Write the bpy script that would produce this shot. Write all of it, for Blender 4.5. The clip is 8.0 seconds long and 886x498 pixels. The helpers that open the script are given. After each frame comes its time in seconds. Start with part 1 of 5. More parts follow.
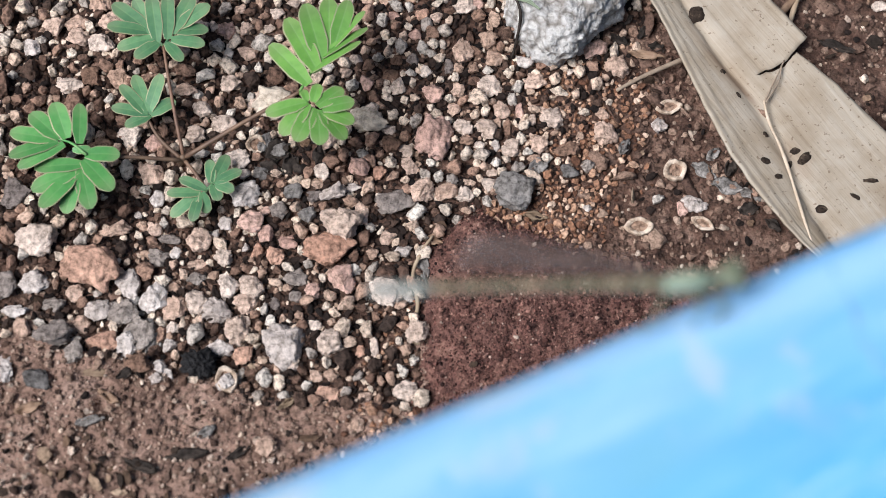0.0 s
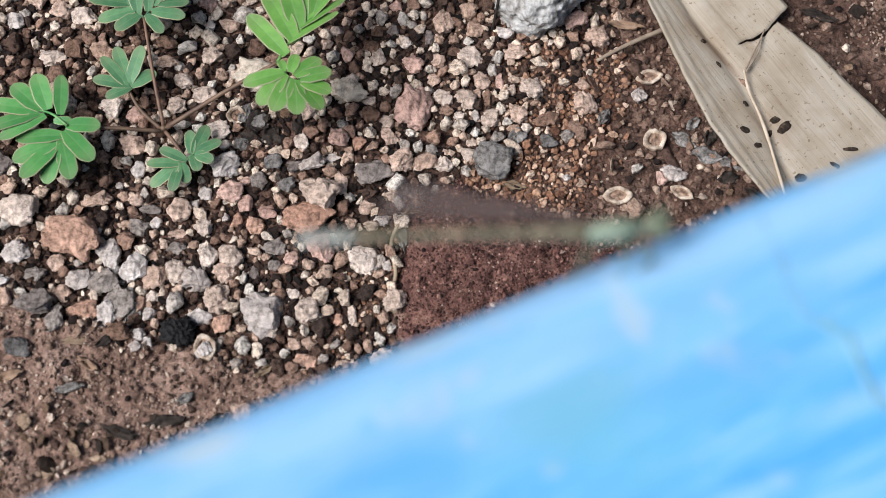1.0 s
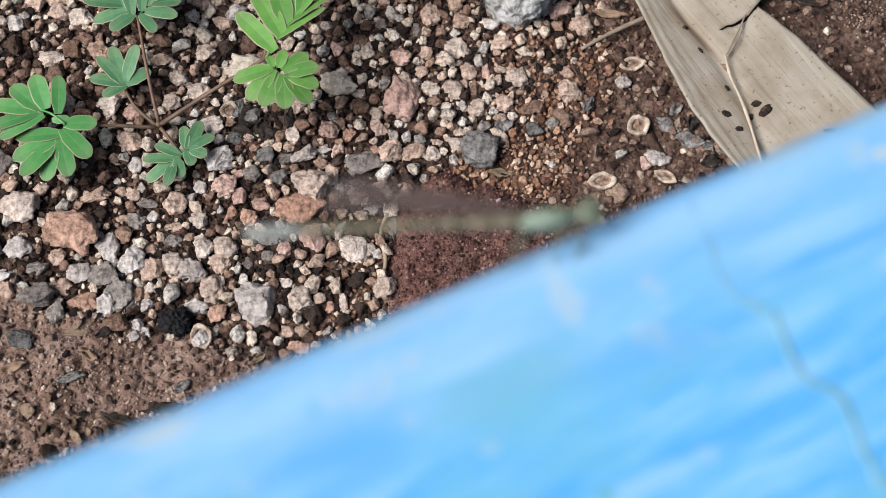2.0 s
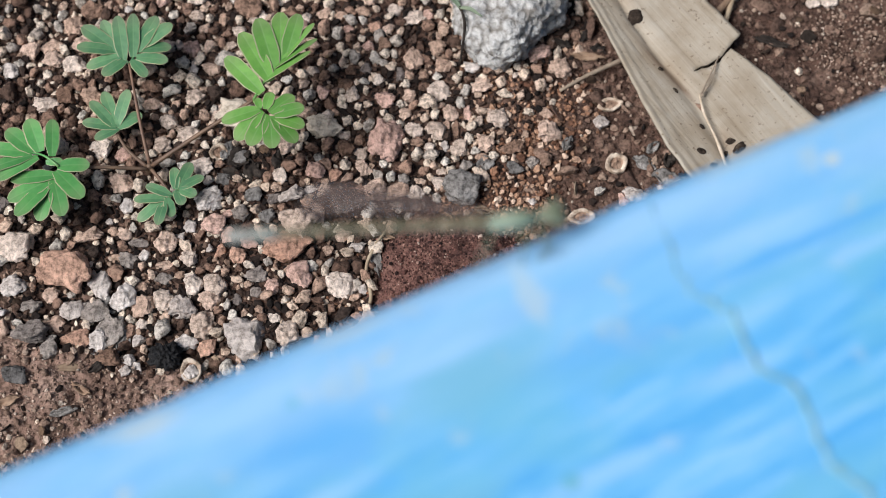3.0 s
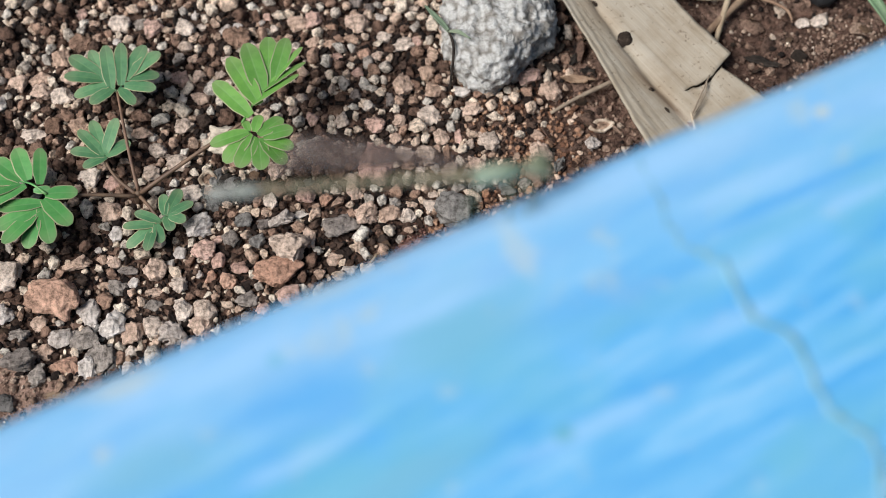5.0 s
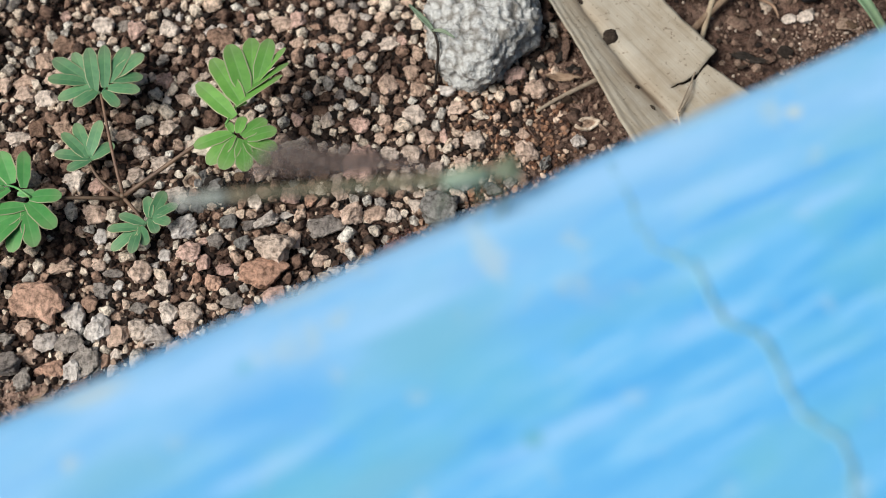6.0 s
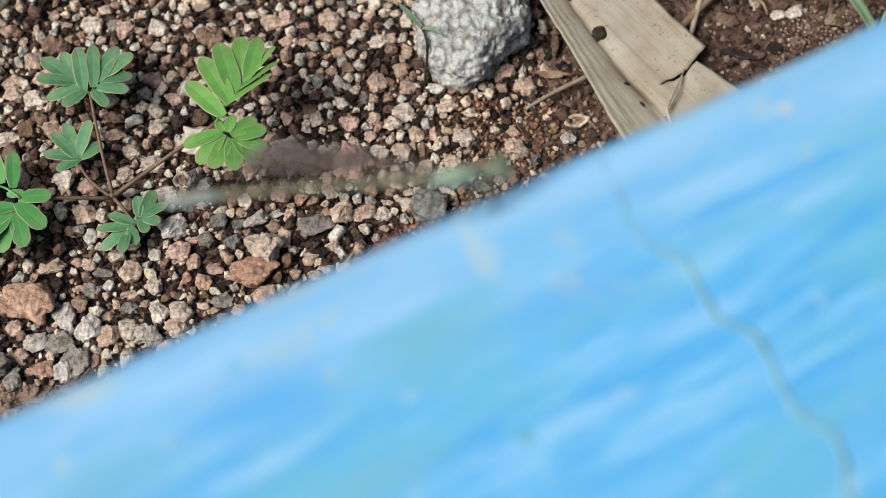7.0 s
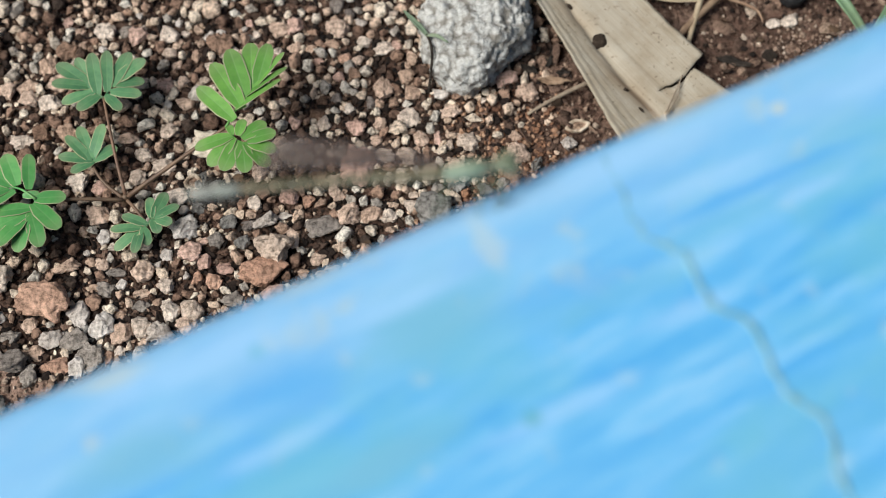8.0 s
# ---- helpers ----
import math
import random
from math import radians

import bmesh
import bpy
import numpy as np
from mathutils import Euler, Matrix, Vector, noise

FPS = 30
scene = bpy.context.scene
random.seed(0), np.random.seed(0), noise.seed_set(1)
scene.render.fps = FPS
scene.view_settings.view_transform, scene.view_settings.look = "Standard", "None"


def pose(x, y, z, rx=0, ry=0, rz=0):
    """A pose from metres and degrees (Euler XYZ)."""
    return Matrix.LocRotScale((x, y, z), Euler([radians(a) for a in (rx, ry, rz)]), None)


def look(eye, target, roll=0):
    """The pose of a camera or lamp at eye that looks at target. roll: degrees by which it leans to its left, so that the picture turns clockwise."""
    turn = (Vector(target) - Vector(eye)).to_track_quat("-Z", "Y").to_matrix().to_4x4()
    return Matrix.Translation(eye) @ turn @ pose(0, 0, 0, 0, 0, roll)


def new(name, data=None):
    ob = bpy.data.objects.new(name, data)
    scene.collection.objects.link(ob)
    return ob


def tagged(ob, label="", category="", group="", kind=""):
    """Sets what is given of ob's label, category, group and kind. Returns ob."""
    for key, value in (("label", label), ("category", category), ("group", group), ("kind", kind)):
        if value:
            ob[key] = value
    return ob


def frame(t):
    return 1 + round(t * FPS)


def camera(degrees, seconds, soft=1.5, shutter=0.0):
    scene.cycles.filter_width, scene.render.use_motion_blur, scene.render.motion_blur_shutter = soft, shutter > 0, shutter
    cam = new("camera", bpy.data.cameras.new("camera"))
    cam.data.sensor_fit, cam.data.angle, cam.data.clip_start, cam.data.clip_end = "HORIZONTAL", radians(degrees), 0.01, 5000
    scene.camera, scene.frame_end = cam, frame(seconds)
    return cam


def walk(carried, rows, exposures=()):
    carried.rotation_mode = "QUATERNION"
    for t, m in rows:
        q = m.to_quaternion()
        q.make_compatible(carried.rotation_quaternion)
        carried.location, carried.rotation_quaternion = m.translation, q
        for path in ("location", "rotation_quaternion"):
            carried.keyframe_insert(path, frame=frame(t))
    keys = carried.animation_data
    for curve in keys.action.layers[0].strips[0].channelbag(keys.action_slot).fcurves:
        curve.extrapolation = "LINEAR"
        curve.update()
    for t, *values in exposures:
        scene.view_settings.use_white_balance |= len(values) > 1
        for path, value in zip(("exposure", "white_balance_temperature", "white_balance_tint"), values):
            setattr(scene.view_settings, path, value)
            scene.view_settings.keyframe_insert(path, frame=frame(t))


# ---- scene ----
cam = camera(29.88, 8.0, soft=0.35)
cam.data.dof.use_dof = True
cam.data.dof.focus_distance = 0.256
cam.data.dof.aperture_fstop = 22.5
walk(cam, [
    (0, pose(-0.02900, -0.10034, 0.22997, 21.838, -4.825, 0.805)),
    (0.5, pose(-0.02455, -0.10287, 0.23071, 21.680, -4.076, 1.221)),
    (1, pose(-0.02055, -0.10369, 0.23066, 21.496, -3.648, 1.103)),
    (1.2, pose(-0.01612, -0.10284, 0.23074, 21.188, -3.076, 1.020)),
    (2.3, pose(-0.00966, -0.10817, 0.24141, 20.967, -1.174, 0.594)),
    (2.5, pose(-0.00699, -0.11037, 0.24311, 21.439, -0.724, 0.601)),
    (3, pose(-0.01016, -0.11397, 0.24139, 23.621, -1.658, 0.087)),
    (3.5, pose(-0.00955, -0.11338, 0.24392, 24.950, -2.083, -0.312)),
    (4, pose(-0.00876, -0.12164, 0.23556, 26.881, -2.192, -0.589)),
    (4.5, pose(-0.00933, -0.12420, 0.23342, 27.175, -1.643, -0.794)),
    (6, pose(-0.00567, -0.12299, 0.23317, 26.956, -0.781, -1.259)),
    (6.5, pose(-0.00504, -0.12253, 0.23316, 26.873, -0.809, -1.623)),
    (7, pose(-0.00586, -0.12289, 0.23314, 26.873, -0.961, -1.726)),
    (7.5, pose(-0.00558, -0.12411, 0.23246, 27.157, -0.570, -1.470)),
    (8, pose(-0.00727, -0.12769, 0.23860, 27.298, -1.119, -1.657)),
], exposures=[(0.0, 0.43, 6100, 13), (0.5, 0.35, 6120, 13), (1.0, 0.32, 6130, 12), (2.5, 0.24, 6170, 11), (4.5, 0.18, 6250, 10), (6.0, 0.18, 6370, 6), (8.0, 0.19, 6400, 5)])

# ---- light ----
SUN_ELEVATION, SUN_AZIMUTH = 52.0, 202.0   # the azimuth is counted anticlockwise from +x
world = bpy.data.worlds.new("overcast_sky")
scene.world = world
world.use_nodes = True
sky = world.node_tree.nodes.new("ShaderNodeTexSky")
sky.sky_type, sky.sun_disc = "NISHITA", False
sky.sun_elevation, sky.sun_rotation = radians(SUN_ELEVATION), radians(90 - SUN_AZIMUTH)
sky.dust_density, sky.ozone_density = 4.0, 1.0
world.node_tree.links.new(sky.outputs[0], world.node_tree.nodes["Background"].inputs[0])
world.node_tree.nodes["Background"].inputs[1].default_value = 0.048
sun = new("sun", bpy.data.lights.new("sun", "SUN"))
sun.data.energy, sun.data.angle, sun.data.color = 3.95, radians(34), (1.0, 0.968, 0.93)
e, a = radians(SUN_ELEVATION), radians(SUN_AZIMUTH)
sun.matrix_world = look((math.cos(a) * math.cos(e), math.sin(a) * math.cos(e), math.sin(e)), (0, 0, 0))
scene.view_settings.exposure = 0.3

MM = 0.001


# ---- materials ----
def nodes_of(name):
    m = bpy.data.materials.new(name)
    m.use_nodes = True
    t = m.node_tree
    return m, t, t.nodes["Principled BSDF"]


def put(t, kind, **values):
    n = t.nodes.new(kind)
    for key, value in values.items():
        n.inputs[key.replace("_", " ")].default_value = value
    return n


def ramp(t, stops, source):
    n = t.nodes.new("ShaderNodeValToRGB")
    els = n.color_ramp.elements
    while len(els) < len(stops):
        els.new(0.5)
    for el, (p, c) in zip(els, stops):
        el.position, el.color = p, (*c, 1)
    t.links.new(source, n.inputs[0])
    return n.outputs[0]


def mixed(t, how, factor, a, b):
    n = t.nodes.new("ShaderNodeMix")
    n.data_type, n.blend_type = "RGBA", how
    if isinstance(factor, float):
        n.inputs[0].default_value = factor
    else:
        t.links.new(factor, n.inputs[0])
    for slot, v in ((6, a), (7, b)):
        if isinstance(v, tuple):
            n.inputs[slot].default_value = (*v, 1)
        else:
            t.links.new(v, n.inputs[slot])
    return n.outputs[2]


def noise_of(t, scale, detail=4.0, rough=0.6, stretch=None, warp=0.0):
    where = t.nodes.new("ShaderNodeTexCoord").outputs["Object"]
    if stretch:
        mp = t.nodes.new("ShaderNodeMapping")
        mp.vector_type = "TEXTURE"
        mp.inputs["Rotation"].default_value = (0, 0, radians(stretch[3]))
        mp.inputs["Scale"].default_value = [1 / k for k in stretch[:3]]
        t.links.new(where, mp.inputs[0])
        where = mp.outputs[0]
    n = put(t, "ShaderNodeTexNoise", Scale=scale, Detail=detail, Roughness=rough, Distortion=warp)
    t.links.new(where, n.inputs["Vector"])
    return n.outputs["Fac"]


def bumped(t, p, source, strength, metres):
    n = put(t, "ShaderNodeBump", Strength=strength, Distance=metres)
    t.links.new(source, n.inputs["Height"])
    t.links.new(n.outputs[0], p.inputs["Normal"])


def earthy(name, stops, pick="noise", scale=350.0, fine=1800.0, rough=0.9, relief=0.25 * MM, speck=0.55):
    """Mineral or plant litter: a tone per piece or per patch, mottled at two scales, with fine relief."""
    m, t, p = nodes_of(name)
    if pick == "island":
        source = t.nodes.new("ShaderNodeNewGeometry").outputs["Random Per Island"]
    elif pick == "object":
        source = t.nodes.new("ShaderNodeObjectInfo").outputs["Random"]
    else:
        source = ramp(t, [(0.3, (0, 0, 0)), (0.7, (1, 1, 1))], noise_of(t, scale, 5.0, 0.65))
    base = ramp(t, stops, source)
    small = noise_of(t, fine, 6.0, 0.7)
    lo, hi = 1.0 - speck, 1.0 + 0.45 * speck
    mott = ramp(t, [(0.36, (lo, lo * 0.97, lo * 0.93)), (0.53, (1, 1, 1)), (0.68, (hi, hi, hi))], small)
    col = mixed(t, "MULTIPLY", 1.0, base, mott)
    big = noise_of(t, scale * 0.45, 3.0, 0.5)
    col = mixed(t, "MULTIPLY", 0.6, col, ramp(t, [(0.35, (0.72, 0.68, 0.64)), (0.65, (1.1, 1.08, 1.05))], big))
    t.links.new(col, p.inputs["Base Color"])
    p.inputs["Roughness"].default_value = rough
    p.inputs["Specular IOR Level"].default_value = 0.25
    bumped(t, p, small, 0.9, relief)
    return m


def plant(name, stops, scale, rough=0.55, through_light=0.0, stretch=None):
    m, t, p = nodes_of(name)
    n = noise_of(t, scale, 4.0, 0.6, stretch)
    col = ramp(t, stops, n)
    rnd = t.nodes.new("ShaderNodeObjectInfo").outputs["Random"]
    col = mixed(t, "MULTIPLY", 1.0, col, ramp(t, [(0.0, (0.72, 0.78, 0.74)), (1.0, (1.2, 1.14, 1.12))], rnd))
    if through_light:
        blade = t.nodes.new("ShaderNodeSeparateXYZ")
        t.links.new(t.nodes.new("ShaderNodeTexCoord").outputs["Generated"], blade.inputs[0])
        blush = ramp(t, [(0.6, (0, 0, 0)), (1.0, (0.3, 0.3, 0.3))], blade.outputs[0])
        col = mixed(t, "MIX", blush, col, (0.26, 0.22, 0.15))
        midrib = ramp(t, [(0.44, (0, 0, 0)), (0.495, (0.3, 0.3, 0.3)), (0.505, (0.3, 0.3, 0.3)), (0.56, (0, 0, 0))], blade.outputs[1])
        col = mixed(t, "MIX", midrib, col, (0.2, 0.33, 0.14))
    t.links.new(col, p.inputs["Base Color"])
    p.inputs["Roughness"].default_value = rough
    if through_light:
        p.inputs["Subsurface Weight"].default_value = through_light
        p.inputs["Subsurface Radius"].default_value = (0.0006, 0.001, 0.0003)
    bumped(t, p, n, 0.5, 0.1 * MM)
    return m


SOIL = earthy("damp_red_brown_soil", [(0.0, (0.055, 0.031, 0.024)), (0.5, (0.15, 0.088, 0.065)), (1.0, (0.3, 0.2, 0.155))], scale=160, fine=800, relief=1.8 * MM, speck=0.78)
GRAVEL = earthy("mixed_gravel", [(0.0, (0.06, 0.042, 0.034)), (0.13, (0.19, 0.116, 0.085)), (0.3, (0.44, 0.285, 0.21)), (0.42, (0.67, 0.49, 0.38)),
                                 (0.62, (0.8, 0.66, 0.53)), (0.8, (0.86, 0.75, 0.63)), (0.86, (0.42, 0.37, 0.33)), (1.0, (0.9, 0.84, 0.75))], "island", fine=1300, relief=0.9 * MM, speck=0.7)
# most grains near-black: the shade of the gravel's gaps put into their colour
GRIT = earthy("gap_shaded_fine_grit", [(0.0, (0.01, 0.007, 0.006)), (0.45, (0.03, 0.019, 0.015)), (0.72, (0.085, 0.052, 0.038)), (0.83, (0.4, 0.28, 0.21)), (0.92, (0.7, 0.56, 0.44)), (1.0, (0.8, 0.7, 0.58))], "island", fine=1900)
PALE_CRUMB = earthy("drier_clay_crumbs", [(0.0, (0.13, 0.085, 0.066)), (0.3, (0.28, 0.19, 0.145)), (0.75, (0.46, 0.34, 0.265)), (1.0, (0.68, 0.56, 0.46))], "island", fine=1500, relief=0.6 * MM, speck=0.7)
CRUMB = earthy("soil_crumbs", [(0.0, (0.086, 0.052, 0.040)), (0.4, (0.172, 0.110, 0.083)), (0.75, (0.276, 0.184, 0.138)), (0.93, (0.396, 0.289, 0.220)), (1.0, (0.534, 0.446, 0.367))], "island", fine=1900, relief=0.4 * MM)
CLAY = earthy("dried_clay", [(0.0, (0.18, 0.11, 0.083)), (0.5, (0.345, 0.228, 0.178)), (1.0, (0.5, 0.355, 0.29))], scale=120, fine=900, relief=1.3 * MM, speck=0.62)
MAROON = earthy("dark_red_laterite", [(0.0, (0.08, 0.042, 0.036)), (0.5, (0.17, 0.085, 0.07)), (1.0, (0.28, 0.16, 0.125))], scale=500, fine=1700, relief=0.6 * MM, speck=0.6)
MAROON_GRAIN = earthy("dark_red_grains", [(0.0, (0.02, 0.01, 0.009)), (0.35, (0.09, 0.04, 0.033)), (0.7, (0.2, 0.095, 0.077)), (0.95, (0.33, 0.19, 0.15)), (1.0, (0.6, 0.48, 0.4))], "island", fine=1800, speck=0.7)
OCHRE_GRAIN = earthy("ochre_grains", [(0.0, (0.09, 0.042, 0.027)), (0.35, (0.29, 0.152, 0.092)), (0.75, (0.48, 0.3, 0.2)), (1.0, (0.72, 0.56, 0.44))], "island", fine=1700, speck=0.7)
STONE = {
    "pale": earthy("pale_flaky_stone", [(0.0, (0.62, 0.54, 0.44)), (1.0, (0.74, 0.66, 0.55))], "object", fine=900, relief=0.5 * MM, speck=0.45),
    "cream": earthy("cream_stone", [(0.0, (0.603, 0.475, 0.391)), (1.0, (0.833, 0.717, 0.629))], "object", fine=1100, relief=0.8 * MM, speck=0.6),
    "white": earthy("chalky_white_stone", [(0.0, (0.561, 0.491, 0.447)), (1.0, (0.742, 0.684, 0.644))], "object", fine=1000, relief=0.8 * MM, speck=0.55),
    "tan": earthy("tan_stone", [(0.0, (0.534, 0.368, 0.277)), (1.0, (0.738, 0.560, 0.457))], "object", fine=1200, relief=0.8 * MM, speck=0.62),
    "pink": earthy("pinkish_stone", [(0.0, (0.554, 0.362, 0.300)), (1.0, (0.700, 0.482, 0.405))], "object", fine=1100, relief=0.8 * MM, speck=0.62),
    "orange": earthy("orange_stone", [(0.0, (0.525, 0.304, 0.215)), (1.0, (0.693, 0.452, 0.341))], "object", fine=1100, relief=0.8 * MM, speck=0.62),
    "grey": earthy("grey_stone", [(0.0, (0.207, 0.175, 0.162)), (1.0, (0.396, 0.350, 0.314))], "object", fine=1200, relief=0.8 * MM, speck=0.66),
    "brown": earthy("brown_stone", [(0.0, (0.19, 0.115, 0.08)), (1.0, (0.34, 0.22, 0.16))], "object", fine=1200, relief=0.8 * MM, speck=0.72),
    "dark": earthy("slate_dark_stone", [(0.0, (0.150, 0.143, 0.138)), (1.0, (0.300, 0.285, 0.270))], "object", fine=1100, relief=0.8 * MM, speck=0.72),
}
LITTER_BIT = earthy("plant_litter", [(0.0, (0.02, 0.015, 0.012)), (0.5, (0.07, 0.045, 0.03)), (0.8, (0.2, 0.13, 0.085)), (1.0, (0.42, 0.32, 0.23))], "island", fine=1500)
def rock_material():
    """Porous pale rock: knobs, with shade painted into the pits between them."""
    m, t, p = nodes_of("pale_porous_rock")
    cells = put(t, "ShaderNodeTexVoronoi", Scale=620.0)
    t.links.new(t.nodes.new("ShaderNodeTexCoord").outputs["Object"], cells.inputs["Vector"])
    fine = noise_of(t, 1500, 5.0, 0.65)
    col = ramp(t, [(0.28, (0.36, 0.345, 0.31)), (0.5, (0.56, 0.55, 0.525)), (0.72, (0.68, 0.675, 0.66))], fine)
    # recess shade in the colour: darker where the bump below sinks
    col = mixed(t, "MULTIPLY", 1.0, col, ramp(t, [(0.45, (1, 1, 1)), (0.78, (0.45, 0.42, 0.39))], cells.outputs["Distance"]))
    t.links.new(col, p.inputs["Base Color"])
    p.inputs["Roughness"].default_value = 0.9
    n = t.nodes.new("ShaderNodeMath")
    n.operation = "SUBTRACT"
    t.links.new(fine, n.inputs[0])
    t.links.new(cells.outputs["Distance"], n.inputs[1])
    bumped(t, p, n.outputs[0], 1.0, 0.7 * MM)
    return m


ROCK = rock_material()
CHAR = earthy("black_charcoal", [(0.0, (0.008, 0.008, 0.009)), (1.0, (0.03, 0.03, 0.032))], scale=700, fine=1500, rough=0.75, relief=0.5 * MM)
SHELL = earthy("bleached_husk", [(0.0, (0.34, 0.25, 0.18)), (0.5, (0.5, 0.4, 0.31)), (1.0, (0.68, 0.6, 0.5))], scale=500, fine=1200, speck=0.5)
HUSK_IN = earthy("brown_husk_lining", [(0.0, (0.22, 0.14, 0.1)), (1.0, (0.42, 0.3, 0.22))], scale=600, fine=1500)
STRAW = plant("dry_straw", [(0.3, (0.246, 0.172, 0.107)), (0.7, (0.426, 0.344, 0.246))], 400, 0.75, stretch=(0.15, 1, 1, 0))
DRY_TWIG = plant("pale_dry_twig", [(0.3, (0.24, 0.165, 0.12)), (0.7, (0.4, 0.31, 0.24))], 600, 0.8)
PALE_ROOT = plant("pale_rootlet", [(0.3, (0.34, 0.28, 0.2)), (0.7, (0.5, 0.44, 0.35))], 500, 0.75)
TWIG = plant("brown_twig", [(0.3, (0.164, 0.0984, 0.0615)), (0.7, (0.295, 0.205, 0.139))], 700, 0.8)
MULCH = earthy("dark_mulch", [(0.0, (0.012, 0.01, 0.009)), (1.0, (0.06, 0.048, 0.04))], scale=500, fine=1500)
LITTER = earthy("grey_leaf_litter", [(0.0, (0.11, 0.105, 0.1)), (1.0, (0.33, 0.315, 0.3))], scale=400, fine=1500)
LEAF_GREEN = plant("fresh_green_leaflet", [(0.35, (0.092, 0.245, 0.04)), (0.65, (0.138, 0.315, 0.06))], 350, 0.5, 0.15)
LEAF_MID = plant("green_leaflet", [(0.35, (0.0574, 0.23, 0.0574)), (0.65, (0.0984, 0.303, 0.082))], 350, 0.5, 0.15)
LEAF_BLUE = plant("grey_green_leaflet", [(0.35, (0.056, 0.165, 0.074)), (0.65, (0.108, 0.245, 0.112))], 350, 0.55, 0.15)
STALK = plant("reddish_stalk", [(0.3, (0.09, 0.05, 0.035)), (0.7, (0.2, 0.12, 0.075))], 600, 0.6)
GRASS = plant("grass_blade", [(0.3, (0.105, 0.19, 0.1)), (0.7, (0.18, 0.285, 0.165))], 250, 0.5, 0.1)
DULL_GRASS = plant("dull_grass_blade", [(0.3, (0.12, 0.165, 0.11)), (0.7, (0.24, 0.29, 0.2))], 250, 0.6)
STAIN = earthy("dark_brown_mould", [(0.0, (0.016, 0.011, 0.008)), (0.6, (0.04, 0.028, 0.02)), (1.0, (0.13, 0.1, 0.07))], scale=900, fine=2500)
BERRY = plant("black_berry_skin", [(0.3, (0.005, 0.005, 0.006)), (0.7, (0.014, 0.015, 0.017))], 500, 0.7)


def blotted(t, col, centre, half, turn, tone, much):
    """One soft, ragged stain on a surface: its centre and half-axes in millimetres, its turn in degrees."""
    mp = t.nodes.new("ShaderNodeMapping")
    mp.vector_type = "TEXTURE"
    mp.inputs["Location"].default_value = (centre[0] * MM, centre[1] * MM, 0)
    mp.inputs["Rotation"].default_value = (0, 0, radians(turn))
    mp.inputs["Scale"].default_value = (half[0] * MM, half[1] * MM, 1)
    t.links.new(t.nodes.new("ShaderNodeTexCoord").outputs["Object"], mp.inputs[0])
    far = t.nodes.new("ShaderNodeVectorMath")
    far.operation = "LENGTH"
    t.links.new(mp.outputs[0], far.inputs[0])
    ragged = t.nodes.new("ShaderNodeMath")
    ragged.operation = "MULTIPLY_ADD"
    t.links.new(noise_of(t, 260, 4.0, 0.65, (0.35, 1.0, 1.0, turn)), ragged.inputs[0])
    ragged.inputs[1].default_value = 1.7
    t.links.new(far.outputs["Value"], ragged.inputs[2])
    return mixed(t, "MIX", ramp(t, [(0.62, (much, much, much)), (0.95, (0, 0, 0))], halved(t, ragged.outputs[0])), col, tone)


def halved(t, source):
    n = t.nodes.new("ShaderNodeMath")
    n.operation = "MULTIPLY"
    n.inputs[1].default_value = 0.5
    t.links.new(source, n.inputs[0])
    return n.outputs[0]


def strip_material():
    m, t, p = nodes_of("dry_bamboo_sheath")
    lines = noise_of(t, 1100, 3.0, 0.6, (0.03, 1.0, 1.0, -53.13))
    col = ramp(t, [(0.28, (0.31, 0.262, 0.198)), (0.45, (0.355, 0.308, 0.24)), (0.75, (0.395, 0.352, 0.288))], lines)
    patch = noise_of(t, 110, 4.0, 0.6)
    col = mixed(t, "MULTIPLY", 0.8, col, ramp(t, [(0.3, (0.7, 0.63, 0.54)), (0.55, (1, 1, 1)), (0.75, (1.08, 1.06, 1.04))], patch))
    speck = noise_of(t, 1500, 2.0, 0.5)
    col = mixed(t, "MULTIPLY", 0.7, col, ramp(t, [(0.28, (0.35, 0.25, 0.18)), (0.36, (1, 1, 1))], speck))
    for x, y, a, b, tone, much in ((31.5, 25.5, 11, 2.2, (0.27, 0.2, 0.13), 0.42), (24, 40, 8, 2.0, (0.28, 0.21, 0.14), 0.4), (43, 9, 5, 3.2, (0.26, 0.19, 0.13), 0.4), (34, 22.6, 9, 0.7, (0.14, 0.09, 0.055), 0.75)):
        col = blotted(t, col, (x, y), (a, b), -50, tone, much)
    t.links.new(col, p.inputs["Base Color"])
    p.inputs["Roughness"].default_value = 0.7
    bumped(t, p, lines, 0.6, 0.25 * MM)
    return m


TEAL, DEEP, WORN, RUSTY = (0.14, 0.385, 0.55), (0.05, 0.305, 0.67), (0.28, 0.51, 0.77), (0.46, 0.52, 0.5)
